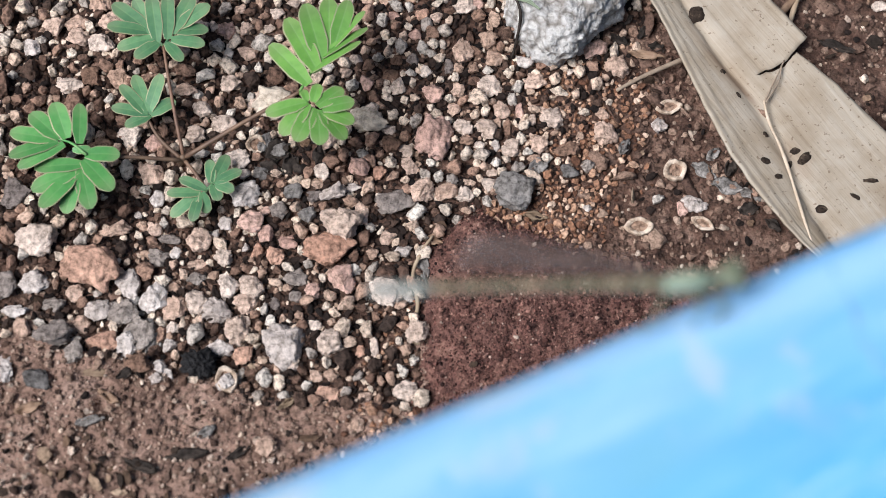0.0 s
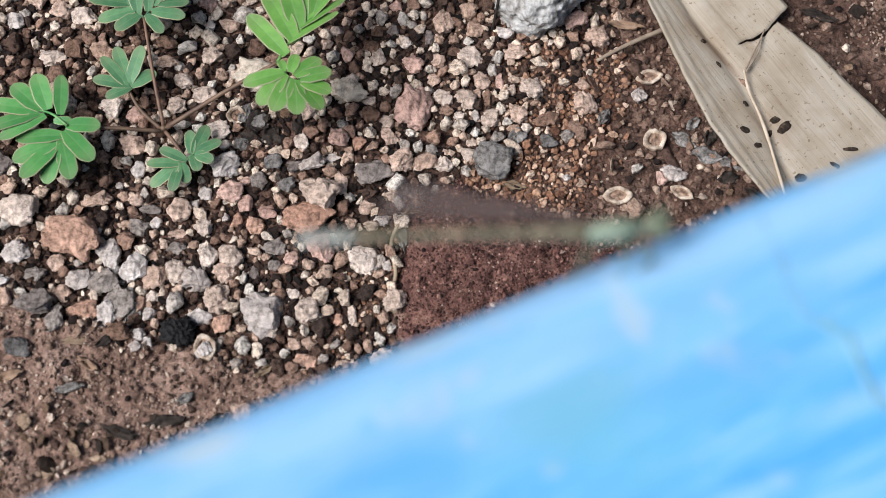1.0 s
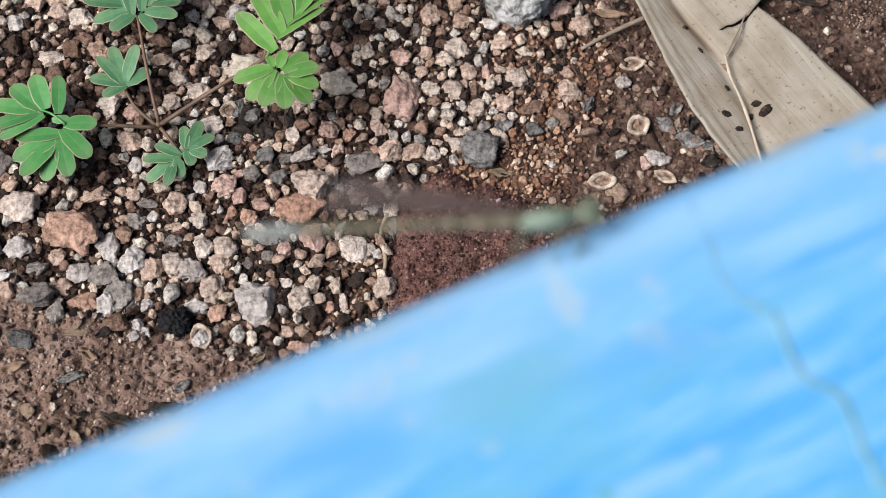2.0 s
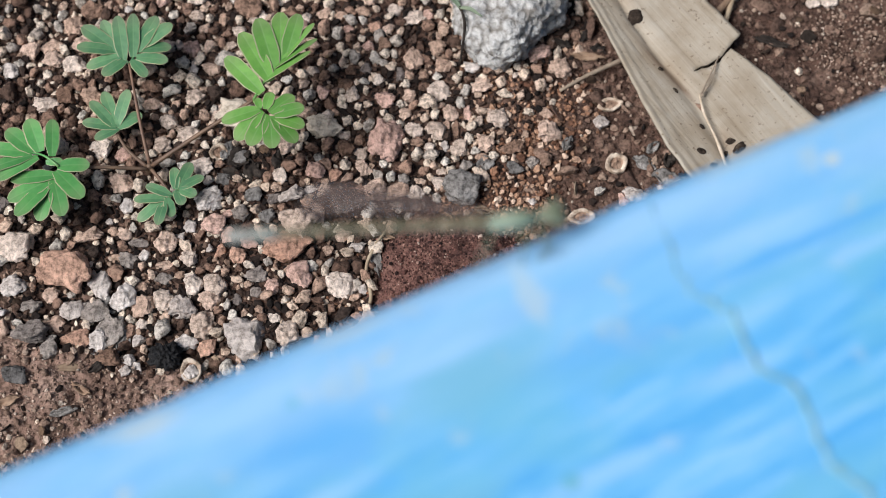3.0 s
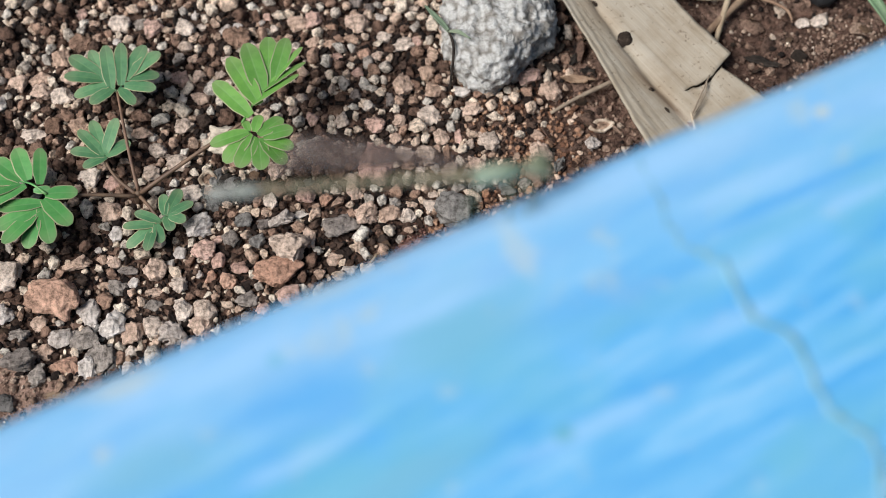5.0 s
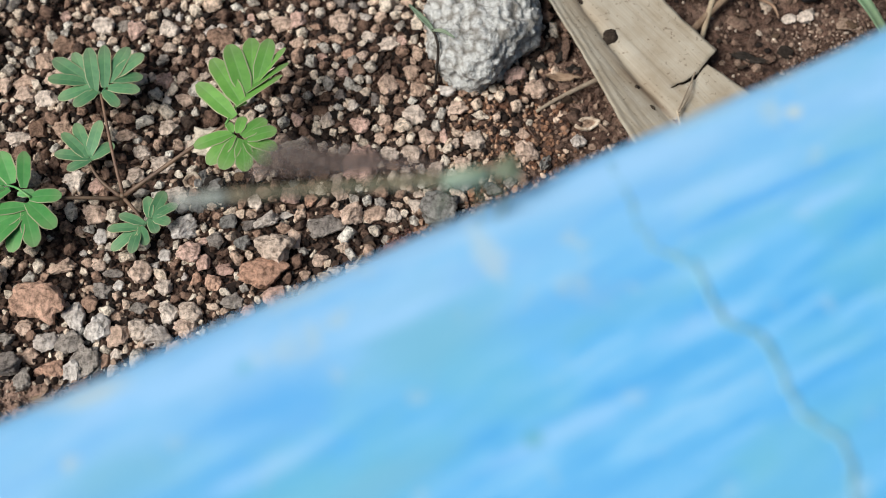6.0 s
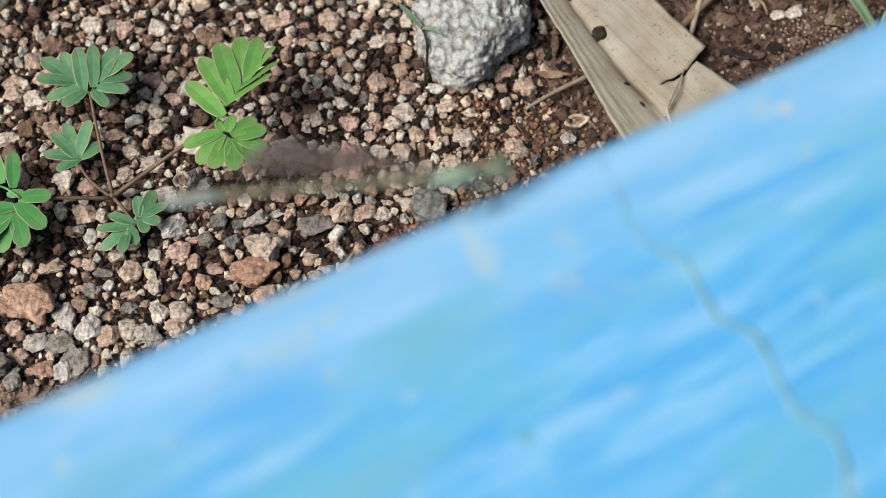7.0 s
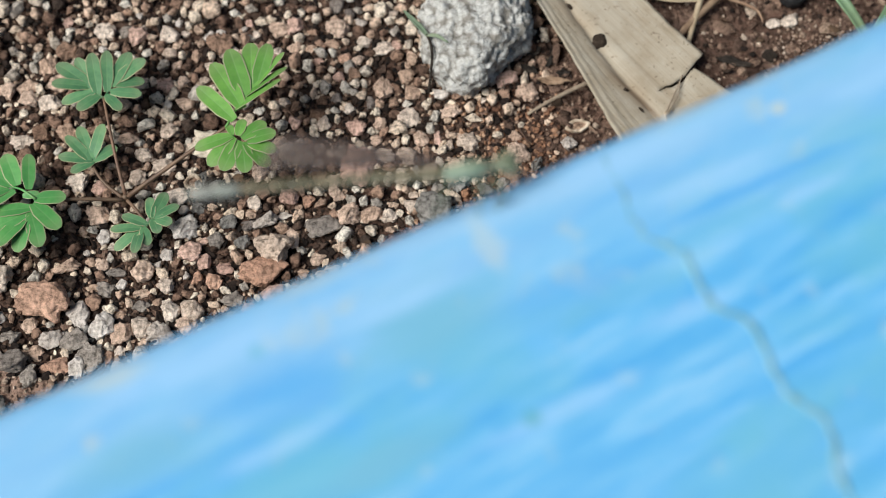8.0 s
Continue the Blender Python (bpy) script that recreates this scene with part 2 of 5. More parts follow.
# along the ledge, in from its edge, half-length, half-width, colour, strength
PAINT_MARKS = [
    (37, 9.8, 9.5, 3.4, TEAL, 0.7), (9, 10.2, 10, 2.8, TEAL, 0.75), (27, 19.4, 8, 2.0, TEAL, 0.75), (52, 15, 9, 1.6, TEAL, 0.35), (-14, 8, 9, 2.4, TEAL, 0.6),
    (20.5, 9.6, 9, 2.6, DEEP, 0.55), (69, 11.0, 14, 0.9, DEEP, 0.7), (47, 12.6, 9, 1.2, DEEP, 0.3), (60, 6.2, 9, 1.3, DEEP, 0.35), (78, 17, 9, 2.0, DEEP, 0.4),
    (35, 7.2, 7, 1.2, WORN, 0.6), (20, 14.4, 6, 1.1, WORN, 0.55), (42, 22.3, 10, 1.3, WORN, 0.6), (72, 13.6, 5.5, 1.1, WORN, 0.6), (56, 19, 6, 1.1, WORN, 0.5), (66, 8.4, 9, 1.0, WORN, 0.5),
    (16, 4.2, 12, 1.9, WORN, 0.6), (58, 3.2, 12, 1.5, WORN, 0.55), (86, 6, 8, 1.6, WORN, 0.5),
    (43.6, 4.8, 1.3, 4.4, RUSTY, 0.42), (9.2, 2.3, 4.6, 1.3, RUSTY, 0.6), (74.5, 5.0, 0.9, 0.7, RUSTY, 0.8), (28, 1.8, 4, 0.9, RUSTY, 0.35), (66, 1.4, 4, 0.8, RUSTY, 0.35),
    (39.2, 21.6, 1.0, 1.0, (0.09, 0.33, 0.42), 0.7), (21, 5.6, 0.9, 0.8, TEAL, 0.6), (84, 20, 0.9, 0.8, TEAL, 0.5),
]


def paint_material():
    """Thin brushed blue paint, worn paler in streaks that run with the brush, paler towards the edge, with grey-green
    and rusty stains.
    """
    m, t, p = nodes_of("weathered_blue_paint")
    streak = noise_of(t, 600, 5.0, 0.7, (0.11, 1.0, 1.0, 4.0), 0.25)
    col = ramp(t, [(0.34, (0.055, 0.31, 0.66)), (0.46, (0.09, 0.362, 0.68)), (0.55, (0.135, 0.415, 0.705)), (0.66, (0.235, 0.49, 0.74))], streak)
    broad = noise_of(t, 55, 3.0, 0.5, (0.3, 1.0, 1.0, 4.0))
    col = mixed(t, "MIX", ramp(t, [(0.45, (0, 0, 0)), (0.7, (0.55, 0.55, 0.55))], broad), col, (0.163, 0.43, 0.705))
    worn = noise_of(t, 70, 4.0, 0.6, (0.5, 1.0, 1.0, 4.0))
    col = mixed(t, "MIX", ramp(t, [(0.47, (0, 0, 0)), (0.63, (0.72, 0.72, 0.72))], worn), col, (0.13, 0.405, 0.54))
    dots = noise_of(t, 260, 2.0, 0.5)
    col = mixed(t, "MIX", ramp(t, [(0.64, (0, 0, 0)), (0.74, (0.4, 0.4, 0.4))], dots), col, (0.34, 0.5, 0.6))
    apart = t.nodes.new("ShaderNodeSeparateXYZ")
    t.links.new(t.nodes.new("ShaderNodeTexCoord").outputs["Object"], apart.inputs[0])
    edge_near = t.nodes.new("ShaderNodeMapRange")
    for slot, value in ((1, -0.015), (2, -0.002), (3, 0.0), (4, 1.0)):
        edge_near.inputs[slot].default_value = value
    t.links.new(apart.outputs[1], edge_near.inputs[0])
    edge_near2 = t.nodes.new("ShaderNodeMapRange")
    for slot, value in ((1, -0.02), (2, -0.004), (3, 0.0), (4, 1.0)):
        edge_near2.inputs[slot].default_value = value
    t.links.new(apart.outputs[1], edge_near2.inputs[0])
    # uneven paler band, strongest within a few millimetres of the edge
    edge_pale = mixed(t, "MULTIPLY", 1.0, edge_near.outputs[0], ramp(t, [(0.3, (0.12, 0.12, 0.12)), (0.62, (0.68, 0.68, 0.68))], noise_of(t, 200, 4.0, 0.6, (0.3, 1.0, 1.0, 0.0))))
    col = mixed(t, "MIX", edge_pale, col, (0.3, 0.49, 0.7))
    rust = noise_of(t, 130, 3.0, 0.6)
    col = mixed(t, "MIX", mixed(t, "MULTIPLY", 1.0, ramp(t, [(0.6, (0, 0, 0)), (0.72, (0.6, 0.6, 0.6))], rust), edge_near2.outputs[0]), col, (0.5, 0.52, 0.4))
    for u, d, a, b, tone, much in PAINT_MARKS:
        col = blotted(t, col, (u, -d), (a, b), 0.0, tone, much)
    t.links.new(col, p.inputs["Base Color"])
    p.inputs["Roughness"].default_value = 0.6
    bumped(t, p, streak, 0.4, 0.5 * MM)
    return m


STRIP = strip_material()
PAINT = paint_material()


# ---- mesh helpers ----
def mesh_of(name, verts, faces, material, smooth=True):
    """A mesh from arrays of corners and of triangles or quads."""
    verts, faces = np.asarray(verts, np.float32), np.asarray(faces, np.int32)
    me = bpy.data.meshes.new(name)
    k = faces.shape[1]
    me.vertices.add(len(verts))
    me.vertices.foreach_set("co", verts.ravel())
    me.loops.add(faces.size)
    me.loops.foreach_set("vertex_index", faces.ravel())
    me.polygons.add(len(faces))
    me.polygons.foreach_set("loop_start", np.arange(0, faces.size, k, dtype=np.int32))
    me.polygons.foreach_set("use_smooth", np.full(len(faces), smooth))
    me.update(calc_edges=True)
    me.validate()
    me.materials.append(material)
    return me


def part(name, bm, material, parent, label=""):
    me = bpy.data.meshes.new(name)
    bm.to_mesh(me)
    bm.free()
    for p in me.polygons:
        p.use_smooth = True
    me.materials.append(material)
    ob = new(name, me)
    ob.parent = parent
    return tagged(ob, label)


def ico(level):
    bm = bmesh.new()
    bmesh.ops.create_icosphere(bm, subdivisions=level, radius=1.0)
    v = np.array([p.co[:] for p in bm.verts])
    f = np.array([[p.index for p in q.verts] for q in bm.faces])
    bm.free()
    return v, f


ICO = {n: ico(n) for n in (1, 2, 3, 4, 5, 6)}


def lump(rng, level, rough=0.2, cuts=8):
    """A broken, weathered stone about one unit in half-width: a ball cut by planes, dented and roughened."""
    v, f = ICO[level]
    v = v.copy()
    for _ in range(cuts):
        n = rng.normal(size=3)
        n /= np.linalg.norm(n)
        over = v @ n - rng.uniform(0.44, 0.86)
        v -= np.outer(np.where(over > 0, over, 0) * 0.95, n)
    o = Vector(rng.uniform(-50, 50, 3))
    k = np.array([noise.fractal(Vector(p) * 1.9 + o, 0.6, 2.3, 5) for p in v])
    k2 = np.array([noise.noise(Vector(p) * 4.6 + o) for p in v])
    k3 = np.array([abs(noise.noise(Vector(p) * 7.5 - o)) for p in v]) if level > 2 else 0.0
    pit = np.array([min(0.0, noise.noise(Vector(p) * 3.4 - o) + 0.1) for p in v])
    return v * (1 + 0.62 * rough * k + 0.34 * rough * k2 - 0.3 * rough * k3 + 0.95 * rough * pit)[:, None], f


def turned(rng, tilt=0.5):
    return np.array((Matrix.Rotation(rng.uniform(0, 6.283), 3, "Z") @ Matrix.Rotation(rng.normal() * tilt, 3, "X") @ Matrix.Rotation(rng.normal() * tilt, 3, "Y")))


def tube_arrays(points, radii, sides=8):
    pts = [Vector(p) for p in points]
    verts, faces = [], []
    for i, p in enumerate(pts):
        d = (pts[min(i + 1, len(pts) - 1)] - pts[max(i - 1, 0)]).normalized()
        s = d.cross(Vector((0, 0, 1)) if abs(d.z) < 0.9 else Vector((1, 0, 0))).normalized()
        u = s.cross(d)
        for k in range(sides):
            w = 2 * math.pi * k / sides
            verts.append(p + float(radii[i]) * (math.cos(w) * s + math.sin(w) * u))
    for i in range(len(pts) - 1):
        for k in range(sides):
            j = (k + 1) % sides
            faces.append((i * sides + k, i * sides + j, (i + 1) * sides + j, (i + 1) * sides + k))
    return verts, faces, len(pts), sides


def tube_bm(points, radii, sides=8):
    verts, faces, rings, n = tube_arrays(points, radii, sides)
    bm = bmesh.new()
    vs = [bm.verts.new(v) for v in verts]
    for f in faces:
        bm.faces.new([vs[i] for i in f])
    bm.faces.new(vs[:n][::-1])
    bm.faces.new(vs[-n:])
    bmesh.ops.recalc_face_normals(bm, faces=bm.faces)
    return bm


def curve_through(points, steps=6):
    """Points along a smooth line through a few given ones (Catmull-Rom)."""
    p = [Vector(q) for q in points]
    p = [2 * p[0] - p[1], *p, 2 * p[-1] - p[-2]]
    out = []
    for i in range(1, len(p) - 2):
        for k in range(steps):
            t = k / steps
            out.append(0.5 * (2 * p[i] + (p[i + 1] - p[i - 1]) * t + (2 * p[i - 1] - 5 * p[i] + 4 * p[i + 1] - p[i + 2]) * t * t
                              + (3 * p[i] - p[i - 1] - 3 * p[i + 1] + p[i + 2]) * t ** 3))
    out.append(p[-2])
    return out


# ---- ground ----
def ground_z(x, y):
    """Height of the soil in metres, x and y in millimetres."""
    q = Vector((x * 0.05, y * 0.05, 0.3))
    far = max(0.0, 1 - max(abs(x), abs(y)) / 400)
    fine = 0.7 * abs(noise.noise(q * 6)) + 0.5 * abs(noise.noise(q * 14)) if -98 < x < 98 and -60 < y < 80 else 0.0
    return MM * far * (1.3 * noise.fractal(q, 0.9, 2.0, 3) + 0.5 * noise.noise(q * 9) + fine - 0.3)


def ground():
    near = np.arange(-100, 100.5, 0.55)
    outer = 100 * 1.22 ** np.arange(1, 30)
    axis = np.concatenate([-outer[::-1], near, outer])
    n = len(axis)
    verts = [(x * MM, y * MM, ground_z(x, y)) for y in axis for x in axis]
    i = np.arange(n * n).reshape(n, n)
    faces = np.stack([i[:-1, :-1], i[:-1, 1:], i[1:, 1:], i[1:, :-1]], -1).reshape(-1, 4)
    tagged(new("ground", mesh_of("ground", verts, faces, SOIL)), "bare damp red-brown soil under scattered gravel", "ground", kind="structure")


ground()

# ---- painted ledge ----
EDGE = Vector((-0.04042, -0.07391, 0))
ALONG = 0.448
LEDGE_TOP = 0.1078


def on_ledge(x, y):
    """Millimetres along the ledge and in from its edge, of a place in millimetres."""
    dx, dy = x - EDGE.x / MM, y - EDGE.y / MM
    c, s = math.cos(ALONG), math.sin(ALONG)
    return dx * c + dy * s, dx * s - dy * c


def ledge():
    top = new("painted_ledge")
    top.matrix_world = Matrix.Translation(EDGE) @ Matrix.Rotation(ALONG, 4, "Z")
    tagged(top, "low concrete ledge in weathered light blue brushed paint", "ledge")
    r = 3.2
    profile = [(0, -2), (0, 30), (0, 70)]
    profile += [(r - r * math.cos(w), 107.8 - r + r * math.sin(w)) for w in np.linspace(0, math.pi / 2, 7)]
    profile += [(x, 107.8) for x in (5, 8, 12, 18, 25, 35, 50, 75, 110, 160, 220, 240)]
    profile += [(240, 60), (240, -2)]
    xs = np.concatenate([np.arange(-500, -100, 40), np.arange(-100, 160, 2.0), np.arange(160, 561, 40)])
    bm = bmesh.new()
    rows = []
    for x in xs:
        row = []
        for d, z in profile:
            wob = 0.25 * noise.noise(Vector((x * 0.06, d * 0.05, z * 0.05))) + 0.12 * noise.noise(Vector((x * 0.4, d * 0.3, z * 0.3)))
            row.append(bm.verts.new((x * MM, -(d + (wob if d < 200 else 0)) * MM, (z + (0.5 * wob if z > 100 and d < 4 else 0)) * MM)))
        rows.append(row)
    for a, b in zip(rows, rows[1:]):
        for k in range(len(profile) - 1):
            bm.faces.new((a[k], b[k], b[k + 1], a[k + 1]))
        bm.faces.new((a[-1], b[-1], b[0], a[0]))
    bm.faces.new(rows[0])
    bm.faces.new(rows[-1][::-1])
    bmesh.ops.recalc_face_normals(bm, faces=bm.faces)
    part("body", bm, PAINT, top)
    # the hairline crack, opened and dirty
    line = [(12.2, -50.9), (13.5, -54.3), (14.2, -56.9), (15.0, -59.0), (16.6, -60.2), (18.5, -61.1), (19.3, -62.8), (20.0, -65.1), (21.5, -66.8), (23.5, -67.8), (24.6, -70.1), (25.3, -72.6),
            (26.2, -74.8), (28.3, -76.3), (29.4, -78.0), (29.5, -81.8), (31, -86), (33, -91), (34, -98)]
    pts = [Vector((*on_ledge(*q), 0)) for q in line]
    pts = curve_through(pts, 5)
    bm = bmesh.new()
    left, right = [], []
    for i, q in enumerate(pts):
        d = (pts[min(i + 1, len(pts) - 1)] - pts[max(i - 1, 0)]).normalized()
        w = max(0.03, min(0.3, 0.05 + 0.008 * i) + 0.34 * noise.noise(Vector((i * 0.61, 3, 0))))
        j = 0.6 * noise.noise(Vector((i * 0.41, 9, 0))) + 0.45 * noise.noise(Vector((i * 1.3, 5, 0)))
        for side, lot in ((w, left), (-w, right)):
            px_, py_ = q.x + d.y * (side + j), q.y - d.x * (side + j)
            lot.append(bm.verts.new((px_ * MM, -py_ * MM, LEDGE_TOP + 0.04 * MM)))
    for i in range(len(pts) - 1):
        bm.faces.new((left[i], right[i], right[i + 1], left[i + 1]))
    got = bmesh.ops.extrude_face_region(bm, geom=bm.faces[:])
    bmesh.ops.translate(bm, verts=[g for g in got["geom"] if isinstance(g, bmesh.types.BMVert)], vec=(0, 0, -0.5 * MM))
    bmesh.ops.recalc_face_normals(bm, faces=bm.faces)
    part("crack", bm, CRACK, top, "grey-brown hairline crack in the paint")


CRACK = earthy("dirty_crack", [(0.0, (0.15, 0.37, 0.5)), (1.0, (0.26, 0.46, 0.55))], scale=300, fine=900, relief=0.05 * MM, speck=0.25)
ledge()


# ---- laterite mound ----
def inside(poly, x, y):
    """Signed distance to a closed outline, positive within."""
    best, odd = 1e9, False
    for (x0, y0), (x1, y1) in zip(poly, poly[1:] + poly[:1]):
        dx, dy = x1 - x0, y1 - y0
        k = min(1, max(0, ((x - x0) * dx + (y - y0) * dy) / (dx * dx + dy * dy)))
        best = min(best, math.hypot(x - x0 - k * dx, y - y0 - k * dy))
        if (y0 > y) != (y1 > y) and x < x0 + (y - y0) * dx / dy:
            odd = not odd
    return best if odd else -best


MOUND = [(-5.4, -1.0), (0.5, -3.0), (7.6, -6.2), (20.6, -10.2), (31, -12), (36, -20), (30, -36), (5, -46), (-14.5, -40), (-14.8, -30), (-14.3, -20), (-13.2, -7.5), (-9, -3)]


def mound_z(x, y):
    """Height in millimetres of the mound above the soil."""
    if not (-19 < x < 41 and -51 < y < 4):
        return -3.0
    d = inside(MOUND, x, y) + 0.8 * noise.noise(Vector((x * 0.4, y * 0.4, 7))) + 1.7 * noise.noise(Vector((x * 0.13, y * 0.13, 3)))
    if d < -1.5:
        return -3.0
    h = 4.9 * (1 - math.exp(-max(d, -1.5) / 3.2)) * (1 - 0.45 * min(1, max(0, (x - 2) / 28)))
    return h + 0.9 * noise.fractal(Vector((x * 0.4, y * 0.4, 2)), 0.7, 2.1, 4) - 0.3


def mound():
    xs, ys = np.arange(-18, 40, 0.6), np.arange(-50, 3, 0.6)
    verts = [(x * MM, y * MM, mound_z(x, y) * MM) for y in ys for x in xs]
    i = np.arange(len(xs) * len(ys)).reshape(len(ys), len(xs))
    faces = np.stack([i[:-1, :-1], i[:-1, 1:], i[1:, 1:], i[1:, :-1]], -1).reshape(-1, 4)
    tagged(new("soil_mound", mesh_of("soil_mound", verts, faces, MAROON)), "low mound of dark maroon granular laterite beside the gravel", "soil mound")


mound()


# ---- clay crust at the gravel's foot ----
def gravelly(x, y):
    """How thickly gravel lies, 0 to 1."""
    low = np.interp(x, [-100, -75, -50, -30, -14], [-18, -22.5, -28.3, -32.0, -31])
    right = np.interp(y, [-40, -7, -1, 5, 15, 25, 46, 80], [-14, -13.5, -7, 3.5, 11.5, 15, 26, 30])
    wave = 2.5 * noise.noise(Vector((x * 0.12, y * 0.12, 11)))
    d = min((y - low), (right - x)) + wave
    bare = math.exp(-(((x + 20) / 10) ** 2 + ((y - 45) / 5) ** 2)) * 0.75 + 0.75 * math.exp(-(((x + 72) / 13) ** 2 + ((y + 18) / 6) ** 2))
    return min(1, max(0.0, 0.5 + d / 4)) * (1 - bare)


def crust_z(x, y):
    """Height in millimetres of the dried clay crust, in shallow plates; far below the soil where there is none."""
    if not (-99 < x < -12 and -55 < y < -20):
        return -9.0
    bare = 0.55 - gravelly(x, y)
    if bare < -0.1:
        return -9.0
    w = 2.2 * noise.noise(Vector((x * 0.2, y * 0.2, 17)))
    near = noise.voronoi(Vector(((x + w) * 0.13, (y - w) * 0.17, 0.5)))[0]
    plate = min(1.0, (near[1] - near[0]) / 0.14)
    lumps = noise.fractal(Vector((x * 0.55, y * 0.55, 8)), 0.75, 2.2, 4)
    return ground_z(x, y) / MM * 0.5 + 0.9 * min(1.0, 4 * bare) - 0.15 + 0.6 * plate + 0.6 * lumps + 0.5 * min(0.0, noise.noise(Vector((x * 0.9, y * 0.9, 2))) + 0.2)


def crust():
    xs, ys = np.arange(-98, -12, 0.42), np.arange(-54, -20, 0.42)
    verts = [(x * MM, y * MM, max(-4.0, crust_z(x, y)) * MM) for y in ys for x in xs]
    i = np.arange(len(xs) * len(ys)).reshape(len(ys), len(xs))
    faces = np.stack([i[:-1, :-1], i[:-1, 1:], i[1:, 1:], i[1:, :-1]], -1).reshape(-1, 4)
    tagged(new("clay_crust", mesh_of("clay_crust", verts, faces, CLAY)), "dried pinkish-brown clay crust at the foot of the gravel", "clay crust", kind="structure")


crust()


# ---- stones that stand out ----
def top_z(x, y):
    return max(ground_z(x, y) / MM, mound_z(x, y), crust_z(x, y))


TAKEN = []


def stones(tone, label, rows, level=4, tall=0.62):
    rng = np.random.default_rng(len(rows) * 7 + len(tone) + len(TAKEN))
    for x, y, w, d in rows:
        v, f = lump(rng, level if w + d > 6 else 3, 0.34, 10)
        spin = turned(rng, 0.25)
        v = v @ spin.T
        half = np.abs(v).max(0)
        h = tall * min(w, d)
        v = v / half * np.array([w / 2, d / 2, h / 2]) * MM * 1.08
        ob = new("pebble", mesh_of("pebble", v, f, STONE[tone]))
        ob.location = (x * MM, y * MM, (top_z(x, y) + 0.36 * h) * MM)
        tagged(ob, label, "pebble", "pebbles in the gravel")
        TAKEN.append((x, y, (w + d) / 4))


stones("cream", "cream-coloured weathered pebble lying in the gravel", [
    (-37.9, 14.6, 6.9, 4.5), (-48.0, 13.4, 4.2, 3.0), (-44.9, 11.0, 4.6, 3.0), (-67.8, 16.3, 5.1, 3.0), (-29.4, 3.4, 3.0, 2.8), (-18.0, 18.5, 3.3, 3.6),
    (-16.8, 8.0, 2.6, 2.5), (-70.3, -8.7, 6.9, 6.2), (-64.5, 23.8, 4.6, 3.0), (-4.7, 12.3, 3.7, 3.2), (-0.5, 9.3, 3.3, 3.2), (-4.2, 3.3, 3.1, 2.8),
    (-8.0, 1.2, 3.3, 3.0), (-42.6, -14.9, 3.7, 4.5), (-38.7, -14.9, 4.2, 4.2), (-46.8, -17.8, 3.5, 3.8), (-40.7, -21.9, 3.7, 5.0), (-27.3, -23.8, 4.2, 4.2),
    (-22.9, 13.7, 4.6, 4.0), (-19.6, -15.4, 5.5, 5.0), (-49.1, 9.1, 3.5, 2.8), (-39.6, -20.6, 1.9, 2.8), (-8.2, 12.4, 3.5, 3.0),
])
stones("white", "chalky white pebble lying in the gravel", [
    (-40.7, -0.7, 4.6, 4.5), (-43.2, -5.4, 2.5, 2.4), (-53.9, -2.2, 2.6, 3.2), (-27.6, 0.0, 4.6, 3.5), (22.3, 14.5, 3.3, 2.8), (1.2, 24.3, 3.5, 2.2),
    (27.9, 1.9, 4.3, 2.8), (-43.7, -19.1, 4.2, 4.0), (-43.3, -24.4, 4.6, 3.2), (-50.3, -24.5, 2.6, 2.2), (-33.9, -23.9, 6.0, 8.0), (-72.6, -20.4, 3.9, 2.5),
    (-56.9, -15.7, 3.7, 5.0), (-53.3, -17.8, 4.6, 6.0), (-60.6, -19.4, 4.6, 3.5), (-56.3, -25.0, 3.3, 4.8), (-72.9, -29.5, 2.6, 4.0), (-74.9, 22.4, 3.2, 3.0),
    (11.0, 0.0, 1.5, 1.2), (-70.3, -16.0, 4.2, 4.2), (-51.3, -27.9, 1.9, 2.4), (-50.1, -29.1, 1.7, 2.6), (-51.7, -30.0, 2.0, 1.8),
])
stones("tan", "tan rounded pebble lying in the gravel", [
    (-14.3, 1.4, 3.9, 4.2), (-23.2, -2.8, 3.2, 4.0), (-47.5, -8.5, 4.6, 4.2), (-59.3, -7.1, 5.1, 3.2), (-8.7, 25.3, 4.2, 5.0), (3.3, 10.5, 3.5, 3.8),
    (-2.0, 16.0, 2.8, 3.2), (14.1, 12.5, 3.9, 4.0), (-68.4, 27.5, 4.2, 3.2), (-42.3, 28.0, 2.8, 2.5), (-41.7, 24.0, 3.2, 2.5), (-64.5, -16.7, 2.8, 3.6),
    (-63.5, -21.9, 3.7, 2.8), (-23.1, -35.9, 2.6, 3.6), (-21.7, -31.6, 2.2, 2.2), (-35.4, -39.3, 3.3, 3.0), (-3.3, 24.6, 2.8, 2.8), (-55.0, 1.8, 4.6, 3.5),
    (-39.8, -17.7, 3.7, 3.5), (-50.8, 16.1, 3.7, 2.5),
])
stones("pink", "pinkish-brown pebble lying in the gravel", [
    (-12.8, 10.1, 6.0, 7.5), (-23.1, 19.3, 2.5, 2.5), (-24.3, 4.3, 3.9, 3.5), (-55.2, 7.1, 3.2, 2.8), (-25.7, -14.0, 4.2, 5.0), (25.7, 1.0, 2.0, 2.8),
])
stones("orange", "rough orange-brown stone lying in the gravel", [
    (-62.1, -13.3, 8.8, 8.0), (-27.5, -9.1, 8.3, 5.2), (-39.3, -25.5, 3.5, 3.2), (-20.8, 3.9, 2.3, 2.5), (-60.1, -24.6, 5.5, 3.6), (-27.2, -31.0, 4.2, 3.0),
])
